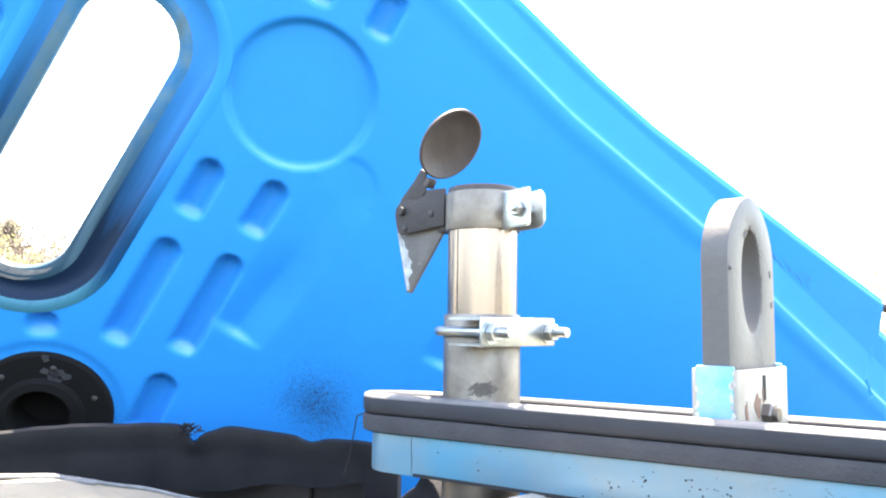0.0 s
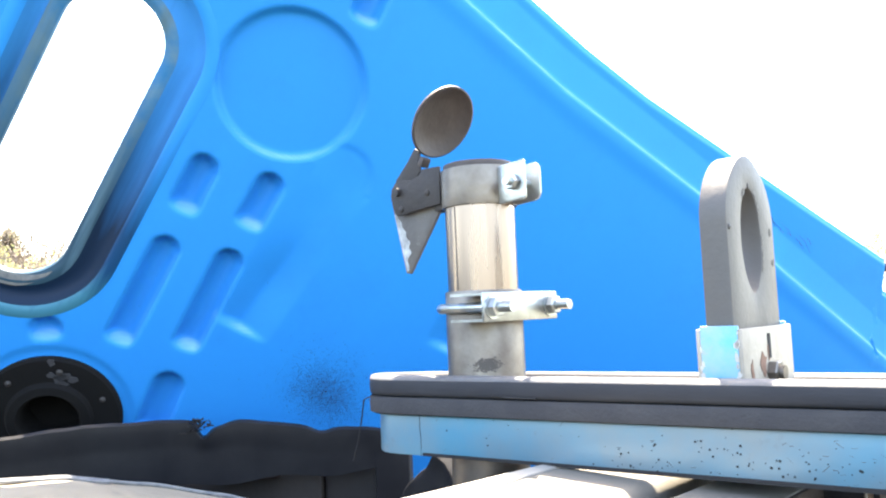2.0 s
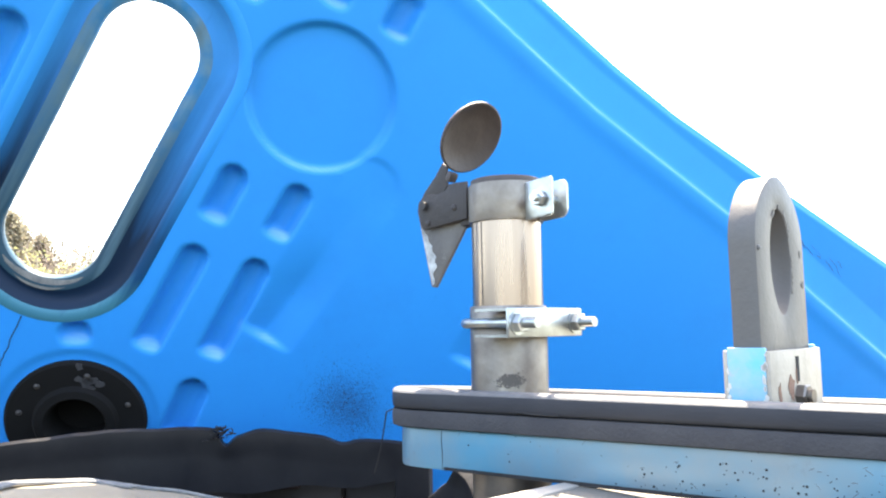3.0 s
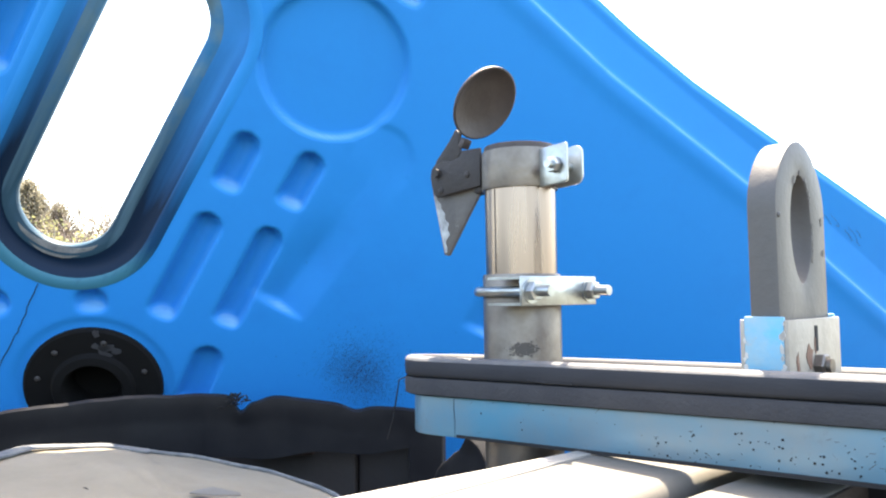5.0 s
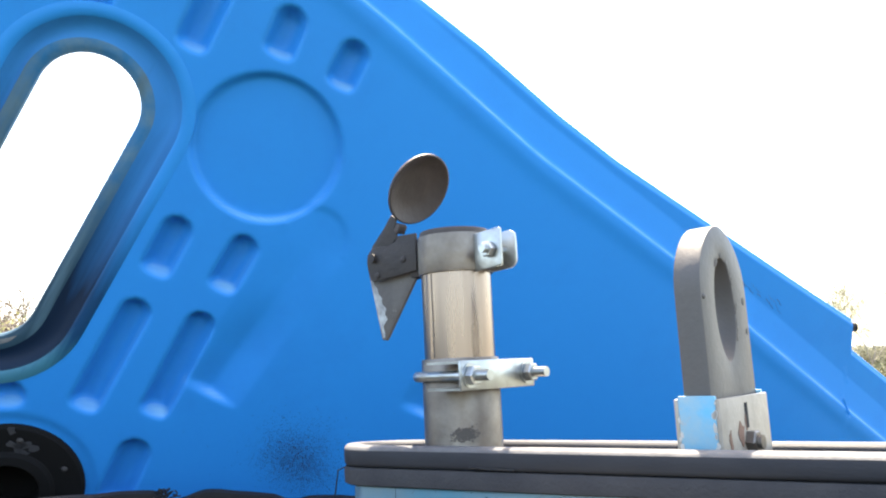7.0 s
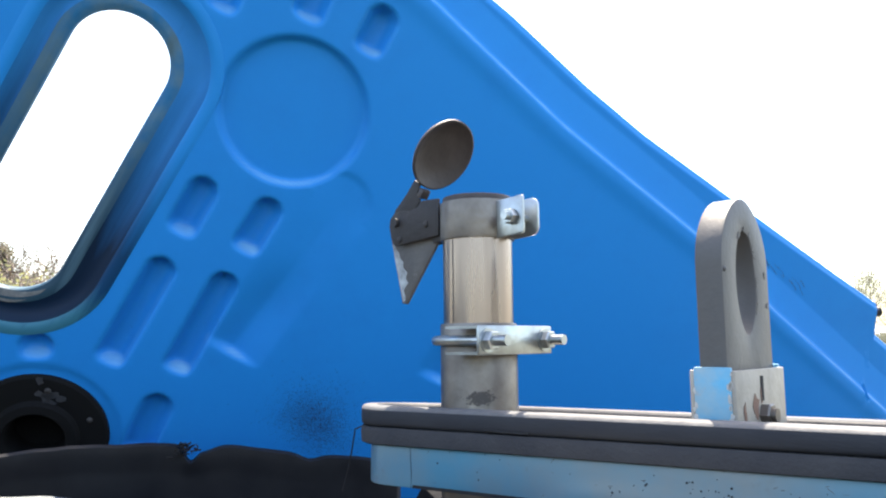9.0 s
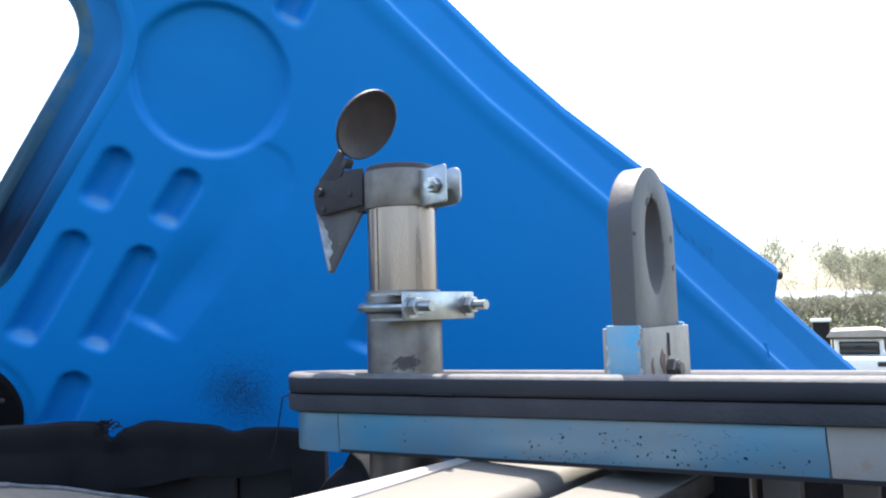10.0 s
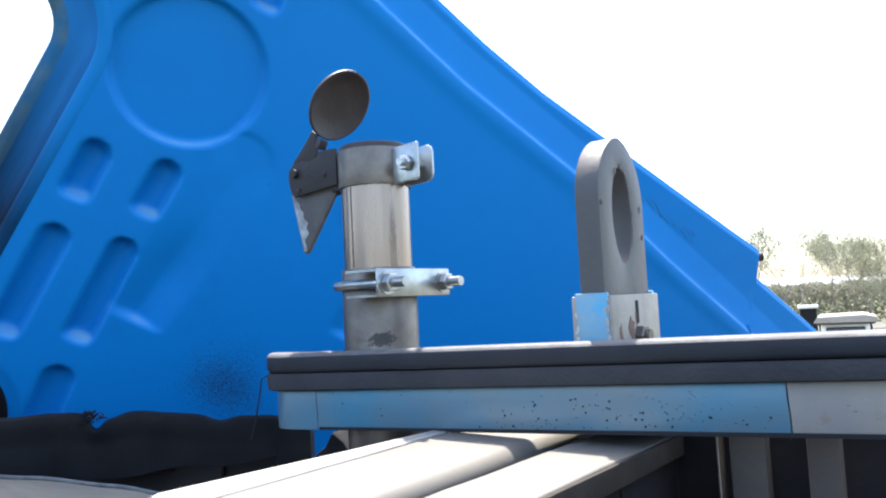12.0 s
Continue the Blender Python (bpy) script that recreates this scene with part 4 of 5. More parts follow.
part("loose_strand", rod([at(-0.562, 0.462, -0.088), at(-0.572, 0.459, -0.092), at(-0.574, 0.457, -0.110), at(-0.577, 0.455, -0.130), at(-0.582, 0.452, -0.150)], 0.0007, 6), RUBBER, collar, "loose seal strand")
# the wide near-black sheet is added to darken the gaps between the legs
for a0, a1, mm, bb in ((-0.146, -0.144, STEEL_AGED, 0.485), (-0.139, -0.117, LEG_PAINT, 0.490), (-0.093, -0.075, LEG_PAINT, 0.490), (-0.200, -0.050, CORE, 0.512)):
    part("leg_or_dark_sheet", box((a1 - a0, 0.012, 0.452), machine((a0 + a1) / 2, bb + 0.006, -0.108 - 0.226), 0.001), mm, collar)

# ---- the coolers ----
def cooler(name, a0, a1, b0, z, roundness, label, seams, deep=0.041, taper=0.0, paint=None):
    c = thing(name, at((a0 + a1) / 2, b0 + 0.3, -0.56), label, "cooler", "cooler stack")
    w, ln = a1 - a0, 0.55
    # flat top, a rounded outer side and a sloping near end
    ra, rb = 0.003, roundness
    top = [(a1 - rb + rb * math.cos(radians(q)), z - rb + rb * math.sin(radians(q))) for q in range(0, 91, 15)]
    top += [(a0 + ra - ra * math.sin(radians(q)), z - ra + ra * math.cos(radians(q))) for q in range(0, 91, 30)]
    outline = [(a1, z - deep)] + top + [(a0, z - deep)]
    tank, rings_t = bmesh.new(), []
    rows_t = [(0.0050, 0.95), (0.0100, 0.07), (0.0145, 0.0)] + [(0.06 + (ln - 0.06) * k / 12, 0.0) for k in range(13)]
    for db, drop in rows_t:
        rings_t.append([tank.verts.new(at(a + taper * db * (a1 - a) / w, b0 + db, z - deep + (zz - z + deep) * (1 - drop * min(1.0, 0.018 / deep)) + 0.0010 * noise.noise(Vector((a * 9, db * 14, 1.7))))) for a, zz in outline])
    for r0, r1 in zip(rings_t, rings_t[1:]):
        for k in range(len(outline)):
            q = (k + 1) % len(outline)
            tank.faces.new((r0[k], r0[q], r1[q], r1[k]))
    tank.faces.new(rings_t[0])
    tank.faces.new(rings_t[-1][::-1])
    bmesh.ops.recalc_face_normals(tank, faces=tank.faces)
    part("top_tank", tank, paint or TANK, c, "dusty pale aluminium top")
    tall = z + 0.56 - deep
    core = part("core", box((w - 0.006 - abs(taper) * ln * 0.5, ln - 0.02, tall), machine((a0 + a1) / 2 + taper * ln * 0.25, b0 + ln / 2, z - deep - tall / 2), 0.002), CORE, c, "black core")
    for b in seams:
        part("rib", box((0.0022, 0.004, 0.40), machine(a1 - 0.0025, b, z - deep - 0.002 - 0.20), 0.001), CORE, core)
    return c


cooler("air_conditioner_condenser", -0.3775, -0.3362, 0.2160, -0.1258, 0.002, "flat white-painted condenser beside the coolers", (), taper=0.12, paint=PALE_PAINT)
cooler("charge_air_cooler", -0.3358, -0.2560, 0.2300, -0.1265, 0.0120, "charge air cooler with a rounded dusty tank", ())
rad = cooler("radiator", -0.2335, -0.1800, 0.2490, -0.1270, 0.002, "radiator with a flat dusty top and black sides", (0.42, 0.51), 0.013)
part("side_lip", box((0.0032, 0.54, 0.0145), machine(-0.1788, 0.2545 + 0.27, -0.1350), 0.001), LIP_IRON, rad, "dull metal edge lip")

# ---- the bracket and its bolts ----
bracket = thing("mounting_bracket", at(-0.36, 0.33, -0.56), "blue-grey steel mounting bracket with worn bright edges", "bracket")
BB = 0.260


def wa(rows):
    """The plate's outline, narrowed to fit the camera's view."""
    return [(-0.4142 + (a + 0.4185) * 0.949, z) for a, z in rows]


plate_out = wa([(-0.420, -0.42), (-0.150, -0.42), (-0.1480, -0.154), (-0.1490, -0.149), (-0.1530, -0.1440), (-0.1600, -0.1432), (-0.26, -0.1490), (-0.400, -0.1566), (-0.4165, -0.1580), (-0.420, -0.162)])
part("plate", slab(plate_out, axes_matrix(Vector((0, 0, DECK)) + E2 * (BB + 0.006), E1, UP, -E2), 0.006, 0.0013), BRACKET, bracket, "blue-grey plate")
arc = [(-0.1515 + 0.0085 * math.cos(radians(q)), -0.1500 + 0.0088 * math.sin(radians(q))) for q in range(85, -1, -12)]
edge_pts = [(-0.415, -0.1570), (-0.400, -0.1556), (-0.26, -0.1480), (-0.165, -0.1424)] + arc[:3]
part("worn_edge", sweep([at(a, BB + 0.003, z) for a, z in wa(edge_pts)], [(-0.0016, -0.0033), (-0.0008, -0.0032), (0.0003, -0.0022), (0.0007, 0.0), (0.0005, 0.0020), (-0.0006, 0.0031), (-0.0016, 0.0033)], up=E2), LIP_STEEL, bracket, "bare bright edge")
lip_out = [(-0.166, -0.1416)] + arc + [(-0.1425, -0.25), (-0.1425, -0.41)]
lip_in = [(-0.1590, -0.41), (-0.1595, -0.25), (-0.1590, -0.172), (-0.1570, -0.162), (-0.1530, -0.1535), (-0.1500, -0.1480), (-0.1540, -0.1446), (-0.166, -0.1424)]
part("corner_lip", slab(wa(lip_out + lip_in), axes_matrix(Vector((0, 0, DECK)) + E2 * BB, E1, UP, -E2), 0.0022, 0.0008), LIP_STEEL, bracket, "bare rounded corner")
fl = [(BB + 0.004, -0.161), (BB - 0.006, -0.1575), (BB - 0.016, -0.1590), (BB - 0.025, -0.165), (BB - 0.031, -0.173), (BB - 0.054, -0.230), (BB - 0.105, -0.42), (BB + 0.004, -0.42)]
# the flange's shade is put into its colour
part("side_flange", slab(fl, axes_matrix(Vector((0, 0, DECK)) + E1 * -0.4215, E2, UP, E1), 0.006, 0.0009), FLANGE_SHADE, bracket, "bent side flange darkened to look shaded")
fe = [(BB + 0.002, -0.1595)] + [(b, z + 0.0008) for b, z in fl[1:7]]
part("worn_edge", sweep([at(-0.4185, b, z) for b, z in fe], [(-0.0030, -0.0010), (0.0030, -0.0010), (0.0026, 0.0005), (-0.0026, 0.0005)], up=E1), BLUE_EDGE, bracket, "rubbed blue edge")
part("fold", sweep([at(-0.4152, BB - 0.0008, -0.161), at(-0.4152, BB - 0.0008, -0.418)], [(-0.0022, -0.0022), (0.0022, -0.0022), (0.0022, 0.0022), (-0.0022, 0.0022)], up=E2), BLUE_EDGE, bracket, "rubbed fold line")
part("foot", box((0.25, 0.05, 0.26), machine(-0.285, BB + 0.025, -0.418 - 0.13), 0.003), BRACKET, bracket)
for a, z, turn in ((-0.346, -0.193, 12), (-0.216, -0.1815, 40)):
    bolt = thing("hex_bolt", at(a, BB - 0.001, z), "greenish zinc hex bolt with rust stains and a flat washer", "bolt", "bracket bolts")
    m0 = axes_matrix(at(a, BB - 0.0005, z), E1, UP, -E2)
    part("washer", lathe([(0.010, 0), (0.0215, 0), (0.0220, 0.0008), (0.0220, 0.0030), (0.0210, 0.0038), (0.010, 0.0038)], m0, 40), YELLOW_ZINC, bolt)
    part("lock_washer", lathe([(0.010, 0.0038), (0.0180, 0.0038), (0.0180, 0.0068), (0.010, 0.0068)], m0, 32), YELLOW_ZINC, bolt)
    hm = m0 @ Matrix.Translation((0, 0, 0.0068)) @ Matrix.Rotation(radians(turn), 4, "Z")
    head = part("head", hexagon(0.0182, 0.0130, hm), TEAL_ZINC, bolt, "hex head with grade marks", smooth=False)
    for k in range(6):
        mk = hm @ Matrix.Rotation(radians(60 * k + 8), 4, "Z") @ Matrix.Translation((0.0105, 0, 0.0130))
        part("grade_mark", box((0.0055, 0.0008, 0.0006), mk, 0.0), CHALK, head)
    part("paint_stroke", box((0.0028, 0.027, 0.0005), hm @ Matrix.Rotation(radians(-20 - turn), 4, "Z") @ Matrix.Translation((0.001, 0, 0.0132)), 0.0), CHALK, head, "white paint stroke")

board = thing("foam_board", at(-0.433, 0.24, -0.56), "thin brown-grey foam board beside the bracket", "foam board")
part("board_sheet", slab([(0.272, -0.167), (0.228, -0.167), (0.219, -0.172), (0.184, -0.232), (0.143, -0.318), (0.05, -0.678), (0.272, -0.678)], axes_matrix(Vector((0, 0, DECK)) + E1 * -0.437, E2, UP, E1), 0.009, 0.002), FOAM, board)

# bracket, bolts and foam board are scaled towards the camera to fit its view
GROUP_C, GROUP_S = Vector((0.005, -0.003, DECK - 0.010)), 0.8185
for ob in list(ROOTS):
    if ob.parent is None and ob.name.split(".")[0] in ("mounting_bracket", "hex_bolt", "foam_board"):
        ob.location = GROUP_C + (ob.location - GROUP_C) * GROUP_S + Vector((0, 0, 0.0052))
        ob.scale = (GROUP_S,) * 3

# ---- the canister in its jacket ----
BC = Vector((-0.3565, 0.8366, DECK - 0.56))
bag = thing("insulated_canister", BC, "round canister in a blue-grey canvas jacket with cream top", "canister")


def bag_radius(a):
    return 0.197 * (1 + 0.025 * math.sin(2 * a + 0.5) + 0.012 * math.sin(5 * a) + 0.05 * math.exp(-((a - 3.3) / 0.5) ** 2))


def bag_rim(a):
    return 0.3302 - 0.0384 * math.cos(a) - 0.0106 * math.sin(a) + 0.003 * math.sin(3 * a) + 0.0009 * math.sin(11 * a + 1) + 0.008 * math.exp(-((a - 5.3) / 0.45) ** 2) - 0.006 * math.exp(-((a - 4.0) / 0.4) ** 2)


# the cloth's blue holds light bounced from the hood
JACKET = mat("jacket_canvas", (0.016, 0.068, 0.118), 0.42, second=(0.065, 0.14, 0.185), scale=13, amount=0.95, grain=60, bump=0.9, dirt=(0.02, 0.032, 0.045), dirt_scale=8, dirt_edge=(0.55, 0.75))
NA = 96
jb = bmesh.new()
prev = None
for j in range(15):
    f = j / 14
    row = []
    for i in range(NA):
        a = 2 * math.pi * i / NA
        wr = 0.006 * noise.noise(Vector((math.cos(a) * 3, math.sin(a) * 3, f * 3)))
        r = bag_radius(a) * (1.0 + 0.14 * (1 - f)) + wr * (1 - f)
        row.append(jb.verts.new(BC + Vector((r * math.cos(a), r * math.sin(a) * 1.04, bag_rim(a) * f))))
    if prev:
        for i in range(NA):
            jb.faces.new((prev[i], prev[(i + 1) % NA], row[(i + 1) % NA], row[i]))
    prev = row
part("jacket_side", jb, JACKET, bag, "blue-grey woven canvas side")
tb = bmesh.new()
prev, centre = None, None
for j in range(1, 25):
    f = j / 24
    row = []
    for i in range(NA):
        a = 2 * math.pi * i / NA
        x, y = bag_radius(a) * f * math.cos(a), bag_radius(a) * f * math.sin(a) * 1.04
        dome = 0.013 * math.exp(-((x + 0.10) ** 2 + (y - 0.05) ** 2) / 0.010) - 0.006 * math.exp(-((x - 0.06) ** 2 + (y + 0.02) ** 2) / 0.006)
        wrinkle = 0.005 * noise.noise(Vector((x * 14, y * 14, 5))) + 0.0015 * noise.noise(Vector((x * 50, y * 50, 2)))
        row.append(tb.verts.new(BC + Vector((x, y, 0.3302 + (bag_rim(a) - 0.3302) * f + (dome + wrinkle) * (1 - f ** 6)))))
    if prev is None:
        tb.faces.new(row)
    else:
        for i in range(NA):
            tb.faces.new((prev[i], prev[(i + 1) % NA], row[(i + 1) % NA], row[i]))
    prev = row
part("jacket_top", tb, CANVAS_TOP, bag, "dusty cream canvas top")
pip = [BC + Vector((bag_radius(a) * 1.005 * math.cos(a), bag_radius(a) * 1.045 * math.sin(a), bag_rim(a) + 0.002 + 0.002 * noise.noise(Vector((a * 4, 0, 0))))) for a in np.linspace(0, 2 * math.pi, 121)[:-1]]
part("piping", sweep(pip, ring(0.0030, 8), closed=True), PIPING, bag, "frayed edge piping")
for k in range(46):
    a = math.pi + 0.25 + 2.3 * k / 45
    p = BC + Vector((bag_radius(a) * 1.006 * math.cos(a), bag_radius(a) * 1.046 * math.sin(a), bag_rim(a) - 0.013))
    t = Vector((-math.sin(a), math.cos(a), 0))
    part("stitch", box((0.0075, 0.0016, 0.0018), axes_matrix(p, t, Vector((math.cos(a), math.sin(a), 0)), UP), 0.0), JACKET, bag)
tag = bmesh.new()
slab([(-0.026, -0.004), (-0.020, 0.006), (-0.006, 0.016), (0.006, 0.012), (0.030, 0.004), (0.033, -0.002), (0.004, -0.006)],
     Matrix.Translation(BC + Vector((0.050, 0.012, 0.3278))) @ Matrix.Rotation(radians(3), 4, "Y") @ Matrix.Rotation(radians(8), 4, "X"), 0.0016, 0.0004, tag)
part("leather_tag", tag, TANK, bag, "small pale curled tag")
wire = [BC + Vector((-0.07 + 0.006 * math.cos(q), -0.045 + 0.003 * math.sin(q), 0.3420 + 0.006 * math.sin(q))) for q in np.linspace(0.5, 6.4, 16)] + [BC + Vector((-0.060, -0.052, 0.336))]
hem = [BC + Vector((bag_radius(a) * (0.955 - 0.02 * math.sin(5 * a)) * math.cos(a), bag_radius(a) * 0.985 * math.sin(a), bag_rim(a) + 0.004 + 0.002 * noise.noise(Vector((a * 6, 2, 0))))) for a in np.linspace(2.1, 3.25, 26)]
part("folded_hem", sweep(hem, [(-0.009, -0.002), (0.009, -0.0005), (0.008, 0.0012), (0.0, 0.003), (-0.009, 0.0005)]), PIPING, bag, "grey folded hem")
part("wire_loop", rod(wire, 0.0007, 6), SOOT, bag, "thin bent wire")

# ---- the rubber apron across the bay ----
apron = thing("rubber_apron", (-0.5, 1.2, DECK - 0.56), "torn black rubber apron across the engine bay", "rubber seal")
line = [(-1.35, 0.98, -0.262), (-1.1, 1.06, -0.238), (-0.866, 1.12, -0.205), (-0.719, 1.14, -0.178), (-0.566, 1.17, -0.164), (-0.43, 1.2, -0.165), (-0.32, 1.23, -0.174), (-0.224, 1.25, -0.190), (-0.14, 1.265, -0.198), (-0.072, 1.282, -0.208)]


def apron_at(s):
    x = s * (len(line) - 1)
    i = min(int(x), len(line) - 2)
    f = x - i
    return [line[i][k] * (1 - f) + line[i + 1][k] * f for k in range(3)]


ab = bmesh.new()
NS, prev = 260, None
for i in range(NS + 1):
    x, y, z = apron_at(i / NS)
    dip = 0.021 * math.exp(-((x + 0.394) / 0.011) ** 2) + 0.010 * math.exp(-((x + 0.376) / 0.02) ** 2) + 0.008 * math.exp(-((x + 0.212) / 0.018) ** 2)
    z = z - dip + 0.0015 * noise.noise(Vector((x * 25, 0, 0)))
    bottom = -0.270 + 0.004 * math.sin(x * 40) if -0.45 < x < -0.125 else -0.56
    bottom = min(bottom, z - 0.05)
    lean = 0.010 * noise.noise(Vector((x * 7, 4, 0)))
    low = z + 0.8 * dip
    prof = [(0.004, bottom), (-0.004, bottom), (-0.005, low - 0.050), (-0.006, low - 0.036), (-0.010, low - 0.020 - 0.4 * dip), (-0.010, z - 0.004), (-0.003, z), (0.006, z - 0.002), (0.010, z - 0.008), (0.006, low - 0.036), (0.005, low - 0.050)]
    row = [ab.verts.new((x - 0.2 * w + lean * 0.2, y + w + lean * (h - bottom) * 2, DECK + h)) for w, h in prof]
    if prev:
        for j in range(len(prof)):
            q = (j + 1) % len(prof)
            ab.faces.new((prev[j], prev[q], row[q], row[j]))
    else:
        ab.faces.new(row[::-1])
    prev = row
ab.faces.new(prev)
bmesh.ops.recalc_face_normals(ab, faces=ab.faces)
part("sheet", ab, RUBBER, apron, "black rubber sheet with a rolled edge")
shreds = bmesh.new()
for k in range(60):
    x = -0.402 + rnd.gauss(0, 0.009)
    z = -0.184 + 0.018 * rnd.random() - 0.2 * abs(x + 0.400)
    p = Vector((x, 1.196 + rnd.gauss(0, 0.005), DECK + z))
    q = p + Vector((rnd.gauss(0, 0.006), rnd.gauss(0, 0.005), abs(rnd.gauss(0, 0.004))))
    rod([p, (p + q) / 2 + Vector((0.002, 0, 0.001)), q], 0.0005 + 0.0010 * rnd.random(), 5, bm=shreds)
part("torn_shreds", shreds, RUBBER, apron, "frayed torn shreds")

cover = thing("engine_cover", (-0.36, 1.36, DECK - 0.56), "brown engine cover with a faded red top behind the apron", "engine cover")
part("housing", box((0.40, 0.10, 0.315), Matrix.Translation((-0.42, 1.345, DECK - 0.56 + 0.1575)), 0.012), BROWN, cover)
part("red_lid", box((0.11, 0.05, 0.014), Matrix.Translation((-0.345, 1.300, DECK - 0.275)), 0.005), RED, cover)
part("upright", box((0.15, 0.06, 0.325), Matrix.Translation((-0.143, 1.335, DECK - 0.56 + 0.1625)), 0.008), BROWN, cover)

scrap = thing("rubber_offcut", at(-0.61, 0.60, -0.56), "crumpled dark rubber offcut beside the exhaust", "rubber offcut")
sb = bmesh.new()
slab([(-0.665, -0.56), (-0.572, -0.56), (-0.566, -0.196), (-0.585, -0.172), (-0.603, -0.163), (-0.622, -0.186), (-0.648, -0.200), (-0.665, -0.232)],
     axes_matrix(Vector((0, 0, DECK)) + E2 * 0.60, E1, UP, -E2), 0.022, 0.003, sb)
bmesh.ops.triangulate(sb, faces=sb.faces)
bmesh.ops.subdivide_edges(sb, edges=sb.edges, cuts=2, use_grid_fill=True)
for v in sb.verts:
    v.co += Vector((noise.noise(v.co * 30), noise.noise(v.co * 30 + Vector((9, 0, 0))), noise.noise(v.co * 30 + Vector((0, 9, 0))))) * 0.008
part("crumpled_sheet", sb, CORE, scrap)

# ---- trees, bushes and parked vehicles beyond ----
def leaf_cloud(bm_v, bm_f, centre, spread, count, size, r):
    for _ in range(count):
        c = Vector(centre) + Vector((r.gauss(0, spread), r.gauss(0, spread), r.gauss(0, spread * 0.8)))
        d1 = Vector((r.uniform(-1, 1), r.uniform(-1, 1), r.uniform(-1, 1))).normalized() * size * r.uniform(0.6, 1.4)
        d2 = d1.cross(Vector((r.uniform(-1, 1), r.uniform(-1, 1), r.uniform(-1, 1)))).normalized() * size * 0.6
        k = len(bm_v)
        bm_v += [c - d1, c + d2, c + d1, c - d2]
        bm_f.append((k, k + 1, k + 2, k + 3))


def limb(v, f, p, d, length, r0, depth, r, tips):
    """A tapering limb of three pieces that forks at its end."""
    n, pts, rad = 3, [Vector(p)], [r0]
    for k in range(n):
        d = (d + Vector((r.gauss(0, 0.12), r.gauss(0, 0.12), r.gauss(0, 0.07) + 0.05))).normalized()
        pts.append(pts[-1] + d * length / n)
        rad.append(max(0.016, r0 * (1 - 0.45 * (k + 1) / n)))
    base = len(v)
    for q, w in zip(pts, rad):
        s = d.cross(Vector((0.3, 1, 0.2))).normalized()
        t = d.cross(s)
        v += [q + s * w, q + (t * 0.87 - s * 0.5) * w, q + (-t * 0.87 - s * 0.5) * w]
    for k in range(n):
        for j in range(3):
            a, b = base + 3 * k + j, base + 3 * k + (j + 1) % 3
            f.append((a, b, b + 3, a + 3))
    tips.append(pts[-1])
    if depth < 4:
        tips.append(pts[1])
    if depth:
        for _ in range(r.choice((2, 3, 3))):
            nd = (d + Vector((r.gauss(0, 0.5), r.gauss(0, 0.5), r.gauss(0.1, 0.3)))).normalized()
            limb(v, f, pts[r.choice((2, 3))], nd, length * r.uniform(0.6, 0.85), rad[-1] * 0.8, depth - 1, r, tips)


def mesh_part(name, v, f, material, parent, label=""):
    return raw_part(name, [tuple(p) for p in v], f, material, parent, label)


def broadleaf(x, y, height, seed, label, leaf_size=0.10, leaves=5, material=SPRING_LEAF, wood=BARK):
    r = random.Random(seed)
    t = thing("tree", (x, y, 0), label, "tree", "trees of the yard edge")
    v, f, tips = [], [], []
    limb(v, f, (x, y, -0.1), Vector((0, 0, 1)), height * 0.34, height * 0.012, 5, r, tips)
    mesh_part("trunk", v, f, wood, t)
    lv, lf = [], []
    for p in tips:
        leaf_cloud(lv, lf, p, height * (0.03 if leaves < 10 else 0.045), leaves, leaf_size, r)
    mesh_part("crown", lv, lf, material, t)
    return t


def conifer(x, y, height, seed):
    r = random.Random(seed)
    t = thing("conifer", (x, y, 0), "dark green conifer with drooping uneven boughs", "tree", "conifers")
    v, f = [], []
    for k in range(7):
        w = height * 0.016 * (1 - k / 7) + 0.01
        for j in range(6):
            v.append(Vector((x + w * math.cos(j * 1.047), y + w * math.sin(j * 1.047), height * k / 6)))
    for k in range(6):
        for j in range(6):
            f.append((k * 6 + j, k * 6 + (j + 1) % 6, k * 6 + 6 + (j + 1) % 6, k * 6 + 6 + j))
    mesh_part("trunk", v, f, BARK, t)
    lv, lf = [], []
    for k in range(190):
        z = height * (0.12 + 0.88 * (k / 190) ** 0.9)
        reach = height * 0.22 * (1 - z / height) ** 0.8 * r.uniform(0.5, 1.15) + 0.15
        a = r.uniform(0, 2 * math.pi)
        for s in range(7):
            q = (s + 1) / 7
            c = Vector((x + reach * q * math.cos(a), y + reach * q * math.sin(a), z - reach * 0.35 * q * q))
            leaf_cloud(lv, lf, c, 0.12 + reach * 0.06, 9, height * 0.0085, r)
    mesh_part("crown", lv, lf, NEEDLES, t)


def bush(x, y, z, w, h, seed, material=BUSH):
    r = random.Random(seed)
    t = thing("bush", (x, y, 0), "yellow-green bush with fresh spring leaves", "bush", "bushes")
    lv, lf, v, f, tips = [], [], [], [], []
    for k in range(5):
        limb(v, f, (x + r.gauss(0, w * 0.2), y + r.gauss(0, w * 0.2), 0), Vector((r.gauss(0, 0.3), r.gauss(0, 0.3), 1)).normalized(), h * 0.4, 0.03, 3, r, tips)
    for p in tips:
        leaf_cloud(lv, lf, p, w * 0.12, 22, 0.055, r)
    mesh_part("stems", v, f, BARK, t)
    mesh_part("crown", lv, lf, material, t)


def polar(az, dist):
    return dist * math.sin(radians(az)), dist * math.cos(radians(az))


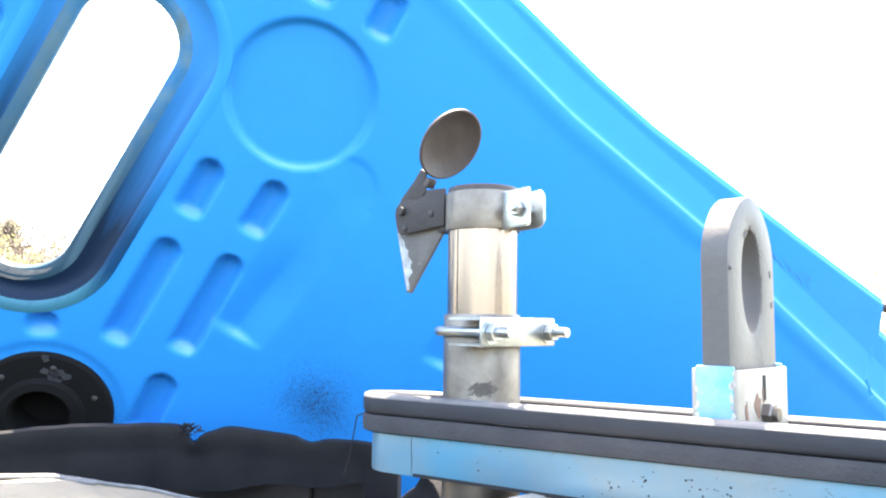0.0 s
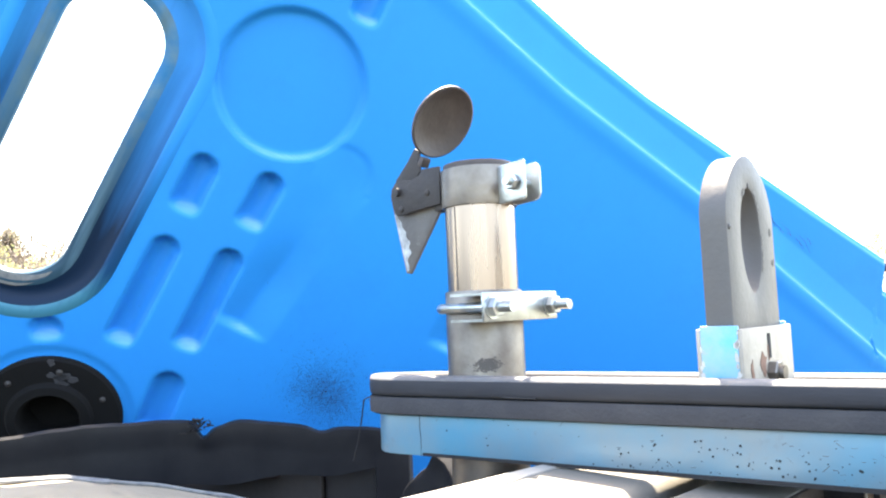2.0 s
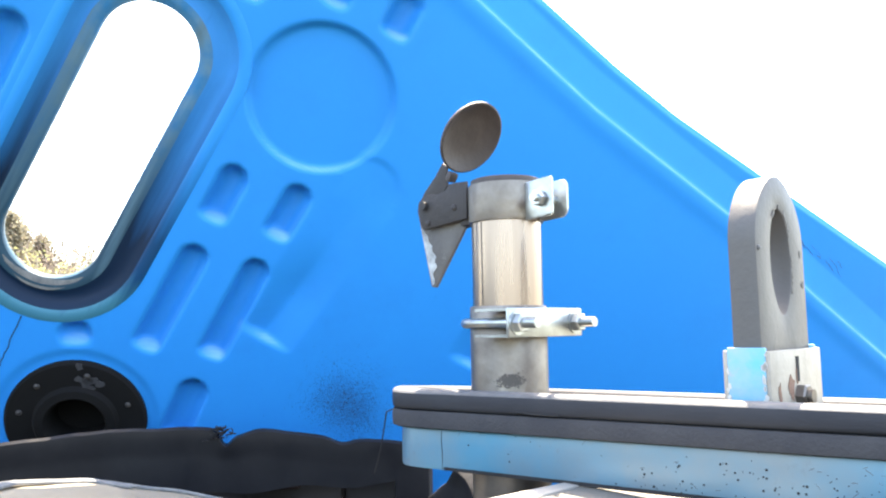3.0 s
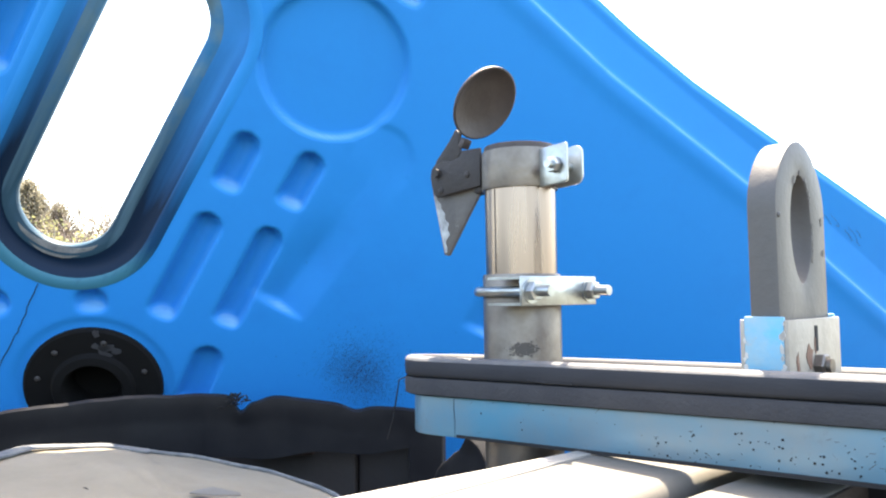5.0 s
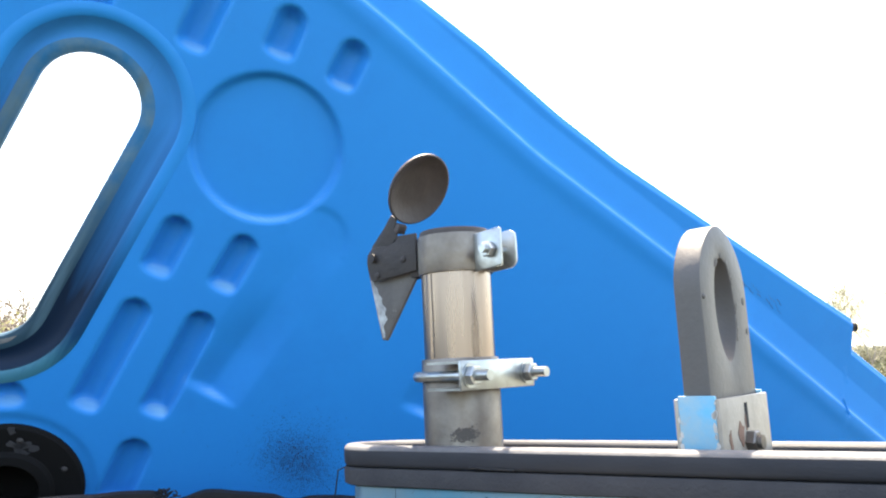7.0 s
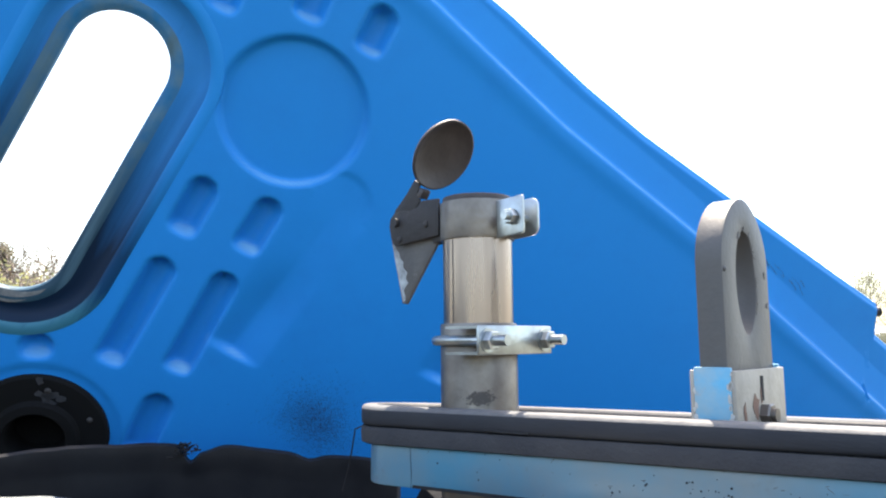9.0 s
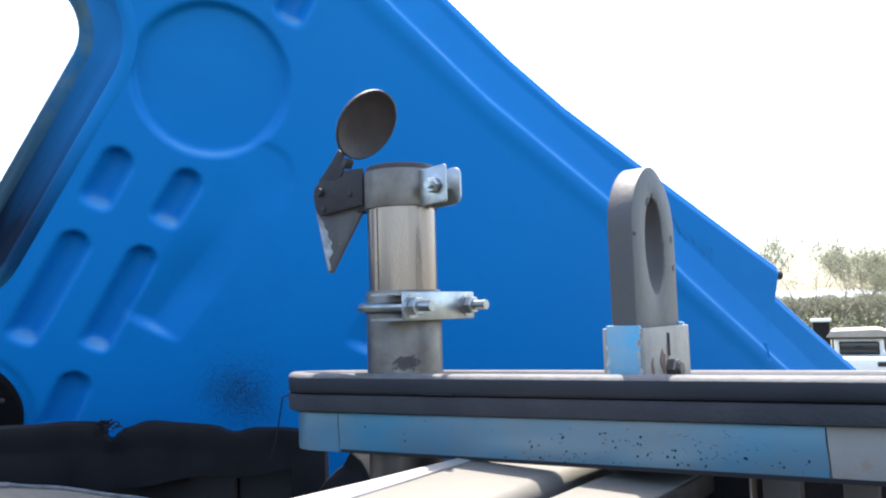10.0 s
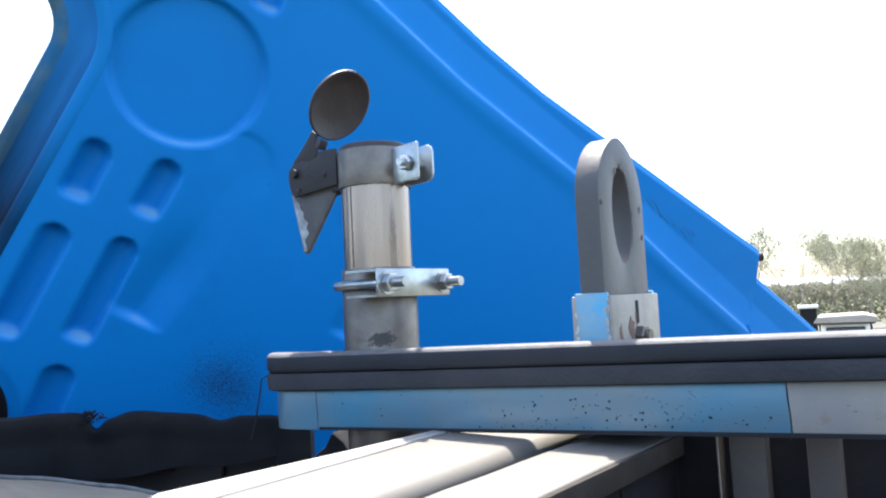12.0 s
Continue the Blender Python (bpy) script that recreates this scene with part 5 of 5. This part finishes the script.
# seen through the slot window
for az, dist, h, sd in ((-32.5, 30, 7.2, 1), (-31.9, 31, 6.9, 2), (-34.2, 29, 8.2, 3), (-36.4, 30, 9.0, 4), (-30.7, 32, 6.6, 5)):
    conifer(*polar(az, dist), h, sd)
for az, dist, h, sd in ((-30.1, 30, 7.4, 11), (-29.5, 31, 7.7, 12), (-28.8, 30, 7.7, 13), (-28.0, 32, 7.4, 14), (-26.6, 33, 6.7, 15), (-25.2, 31, 6.4, 16), (-33.6, 26, 6.0, 17), (-31.2, 26, 5.4, 18)):
    broadleaf(*polar(az, dist), h, sd, "bare brown birch with thin upright twigs", 0.034, 8, TWIG, TWIG)
for az, dist, w, h, sd in ((-35.0, 22, 1.7, 5.0, 21), (-33.4, 22, 1.6, 4.9, 22), (-32.2, 23, 1.5, 4.8, 23), (-30.9, 23, 1.5, 4.6, 24), (-29.0, 24, 1.6, 4.1, 25)):
    bush(*polar(az, dist), 0, w, h, sd)
# beyond the hood's low corner
for az, dist, h, sd in ((27.6, 70, 9.4, 37), (29.6, 60, 8.2, 31), (31.4, 66, 8.8, 32), (32.5, 63, 8.6, 43), (34.8, 55, 6.6, 33), (35.8, 58, 6.9, 41), (36.8, 50, 6.6, 39), (37.8, 56, 6.8, 42), (38.9, 52, 6.6, 35), (40.4, 60, 7.2, 36)):
    broadleaf(*polar(az, dist), h, sd, "slender spring tree with fine pale leaves", 0.040, 12)
und = random.Random(77)
uv_, uf_ = [], []
for k in range(700):
    x, y = polar(und.uniform(24, 44), und.uniform(62, 85))
    leaf_cloud(uv_, uf_, (x, y, abs(und.gauss(0, 0.6)) + 0.2), 0.5, 8, 0.17, und)
grid_object("undergrowth", uv_, uf_, mat("undergrowth", (0.15, 0.16, 0.09), 0.9, second=(0.2, 0.17, 0.12), scale=0.4, bump=0), "tangled grey-green undergrowth along the yard's far edge", "undergrowth", "stuff")


hv, hf = [], []
for k in range(9000):
    az = und.uniform(23, 46)
    x, y = polar(az, und.uniform(80, 92))
    top = 3.10 + 0.10 * math.sin(az * 2.3) + 0.08 * math.sin(az * 7.1)
    leaf_cloud(hv, hf, (x, y, und.uniform(-0.1, top)), 0.14, 9, 0.12, und)
grid_object("hedgerow", hv, hf, mat("hedgerow", (0.17, 0.175, 0.125), 0.9, second=(0.21, 0.20, 0.16), scale=0.5, bump=0, translucent=0.5), "long grey-green hedgerow beyond the yard", "hedge", "stuff")


def pickup(az, dist):
    """A parked white truck seen end on, with a flat platform over its cab."""
    x, y = polar(az, dist)
    c = thing("parked_truck", (x, y, 0), "white parked truck with a flat pale platform over the cab", "truck")
    m = Matrix.Translation((x, y, 0)) @ Matrix.Rotation(radians(-az), 4, "Z")

    def mbox(name, size, loc, mm, bev=0.03, parent=None, lab=""):
        return part(name, box(size, m @ Matrix.Translation(loc), bev, 3), mm, parent or c, lab)
    mbox("body_shell", (1.80, 4.6, 0.55), (0, 1.2, 0.68), WHITE, 0.10)
    cabin = mbox("cabin", (1.52, 1.9, 0.74), (0, 0.9, 1.22), WHITE, 0.13, lab="white cab")
    mbox("windscreen", (1.24, 0.03, 0.46), (0.0, -0.055, 1.22), GLASS_DARK, 0.05, cabin, "dark windscreen")
    for sx in (-1, 1):
        mbox("mirror", (0.14, 0.06, 0.22), (sx * 0.93, 0.15, 1.12), BLACK_PLASTIC, 0.02, cabin)
        mbox("headlight", (0.30, 0.04, 0.16), (sx * 0.66, -1.11, 0.74), GLASS_DARK, 0.03)
        mbox("post", (0.06, 0.06, 1.10), (sx * 0.86, 1.9, 1.35), DARK_IRON, 0.01)
        for wy in (-0.1, 2.6):
            wm = m @ Matrix.Translation((sx * 0.80, wy, 0.34)) @ Matrix.Rotation(radians(90), 4, "Y")
            wh = part("wheel", lathe([(0.2, -0.1), (0.32, -0.1), (0.34, -0.07), (0.34, 0.07), (0.32, 0.1), (0.2, 0.1)], wm, 24), TYRE, c)
            part("hub", lathe([(0.2, -0.08), (0.2, 0.06), (0.05, 0.1)], wm, 16), WHITE, wh)
    mbox("underframe", (1.86, 2.9, 0.10), (0, 1.1, 1.60), DARK_IRON, 0.02, lab="dark frame under the platform")
    roof = bmesh.new()
    slab([(-1.0, -0.15), (-0.86, 0.06), (0.62, 0.11), (1.0, 0.02), (1.0, -0.15)], m @ Matrix.Translation((0, 2.6, 1.77)) @ Matrix.Rotation(radians(90), 4, "X"), 3.1, 0.01, roof)
    part("platform", roof, WOODGREY, c, "pale weathered flat platform")
    return c


pickup(35.3, 30)
kx, ky = polar(33.1, 40)
shed = thing("tool_shed", (kx, ky, 0), "small dark shed with a pale flat roof", "shed")
shed_m = Matrix.Translation((kx, ky, 0)) @ Matrix.Rotation(radians(-33), 4, "Z")
part("shed_walls", box((0.72, 1.2, 1.9), shed_m @ Matrix.Translation((0, 0, 0.95)), 0.02), DECK_MAT, shed)
part("shed_roof", box((0.90, 1.5, 0.13), shed_m @ Matrix.Translation((0, 0, 1.96)), 0.02), WHITE, shed)
rub = random.Random(9)
rv, rf = [], []
for k in range(500):
    a, d = rub.uniform(22, 60), rub.uniform(5, 25)
    x, y = polar(a, d)
    s = rub.uniform(0.04, 0.16)
    b = len(rv)
    for dx, dy, dz in ((-1, 0, 0), (0, -1, 0), (1, 0, 0), (0, 1, 0), (0, 0, 0.9)):
        rv.append((x + dx * s * rub.uniform(0.6, 1.2), y + dy * s * rub.uniform(0.6, 1.2), dz * s * rub.uniform(0.6, 1.2) + 0.0))
    rf += [(b, b + 1, b + 4), (b + 1, b + 2, b + 4), (b + 2, b + 3, b + 4), (b + 3, b, b + 4)]
grid_object("rubble", rv, rf, GRAVEL, "loose stones scattered over the yard", "rubble", "stuff")
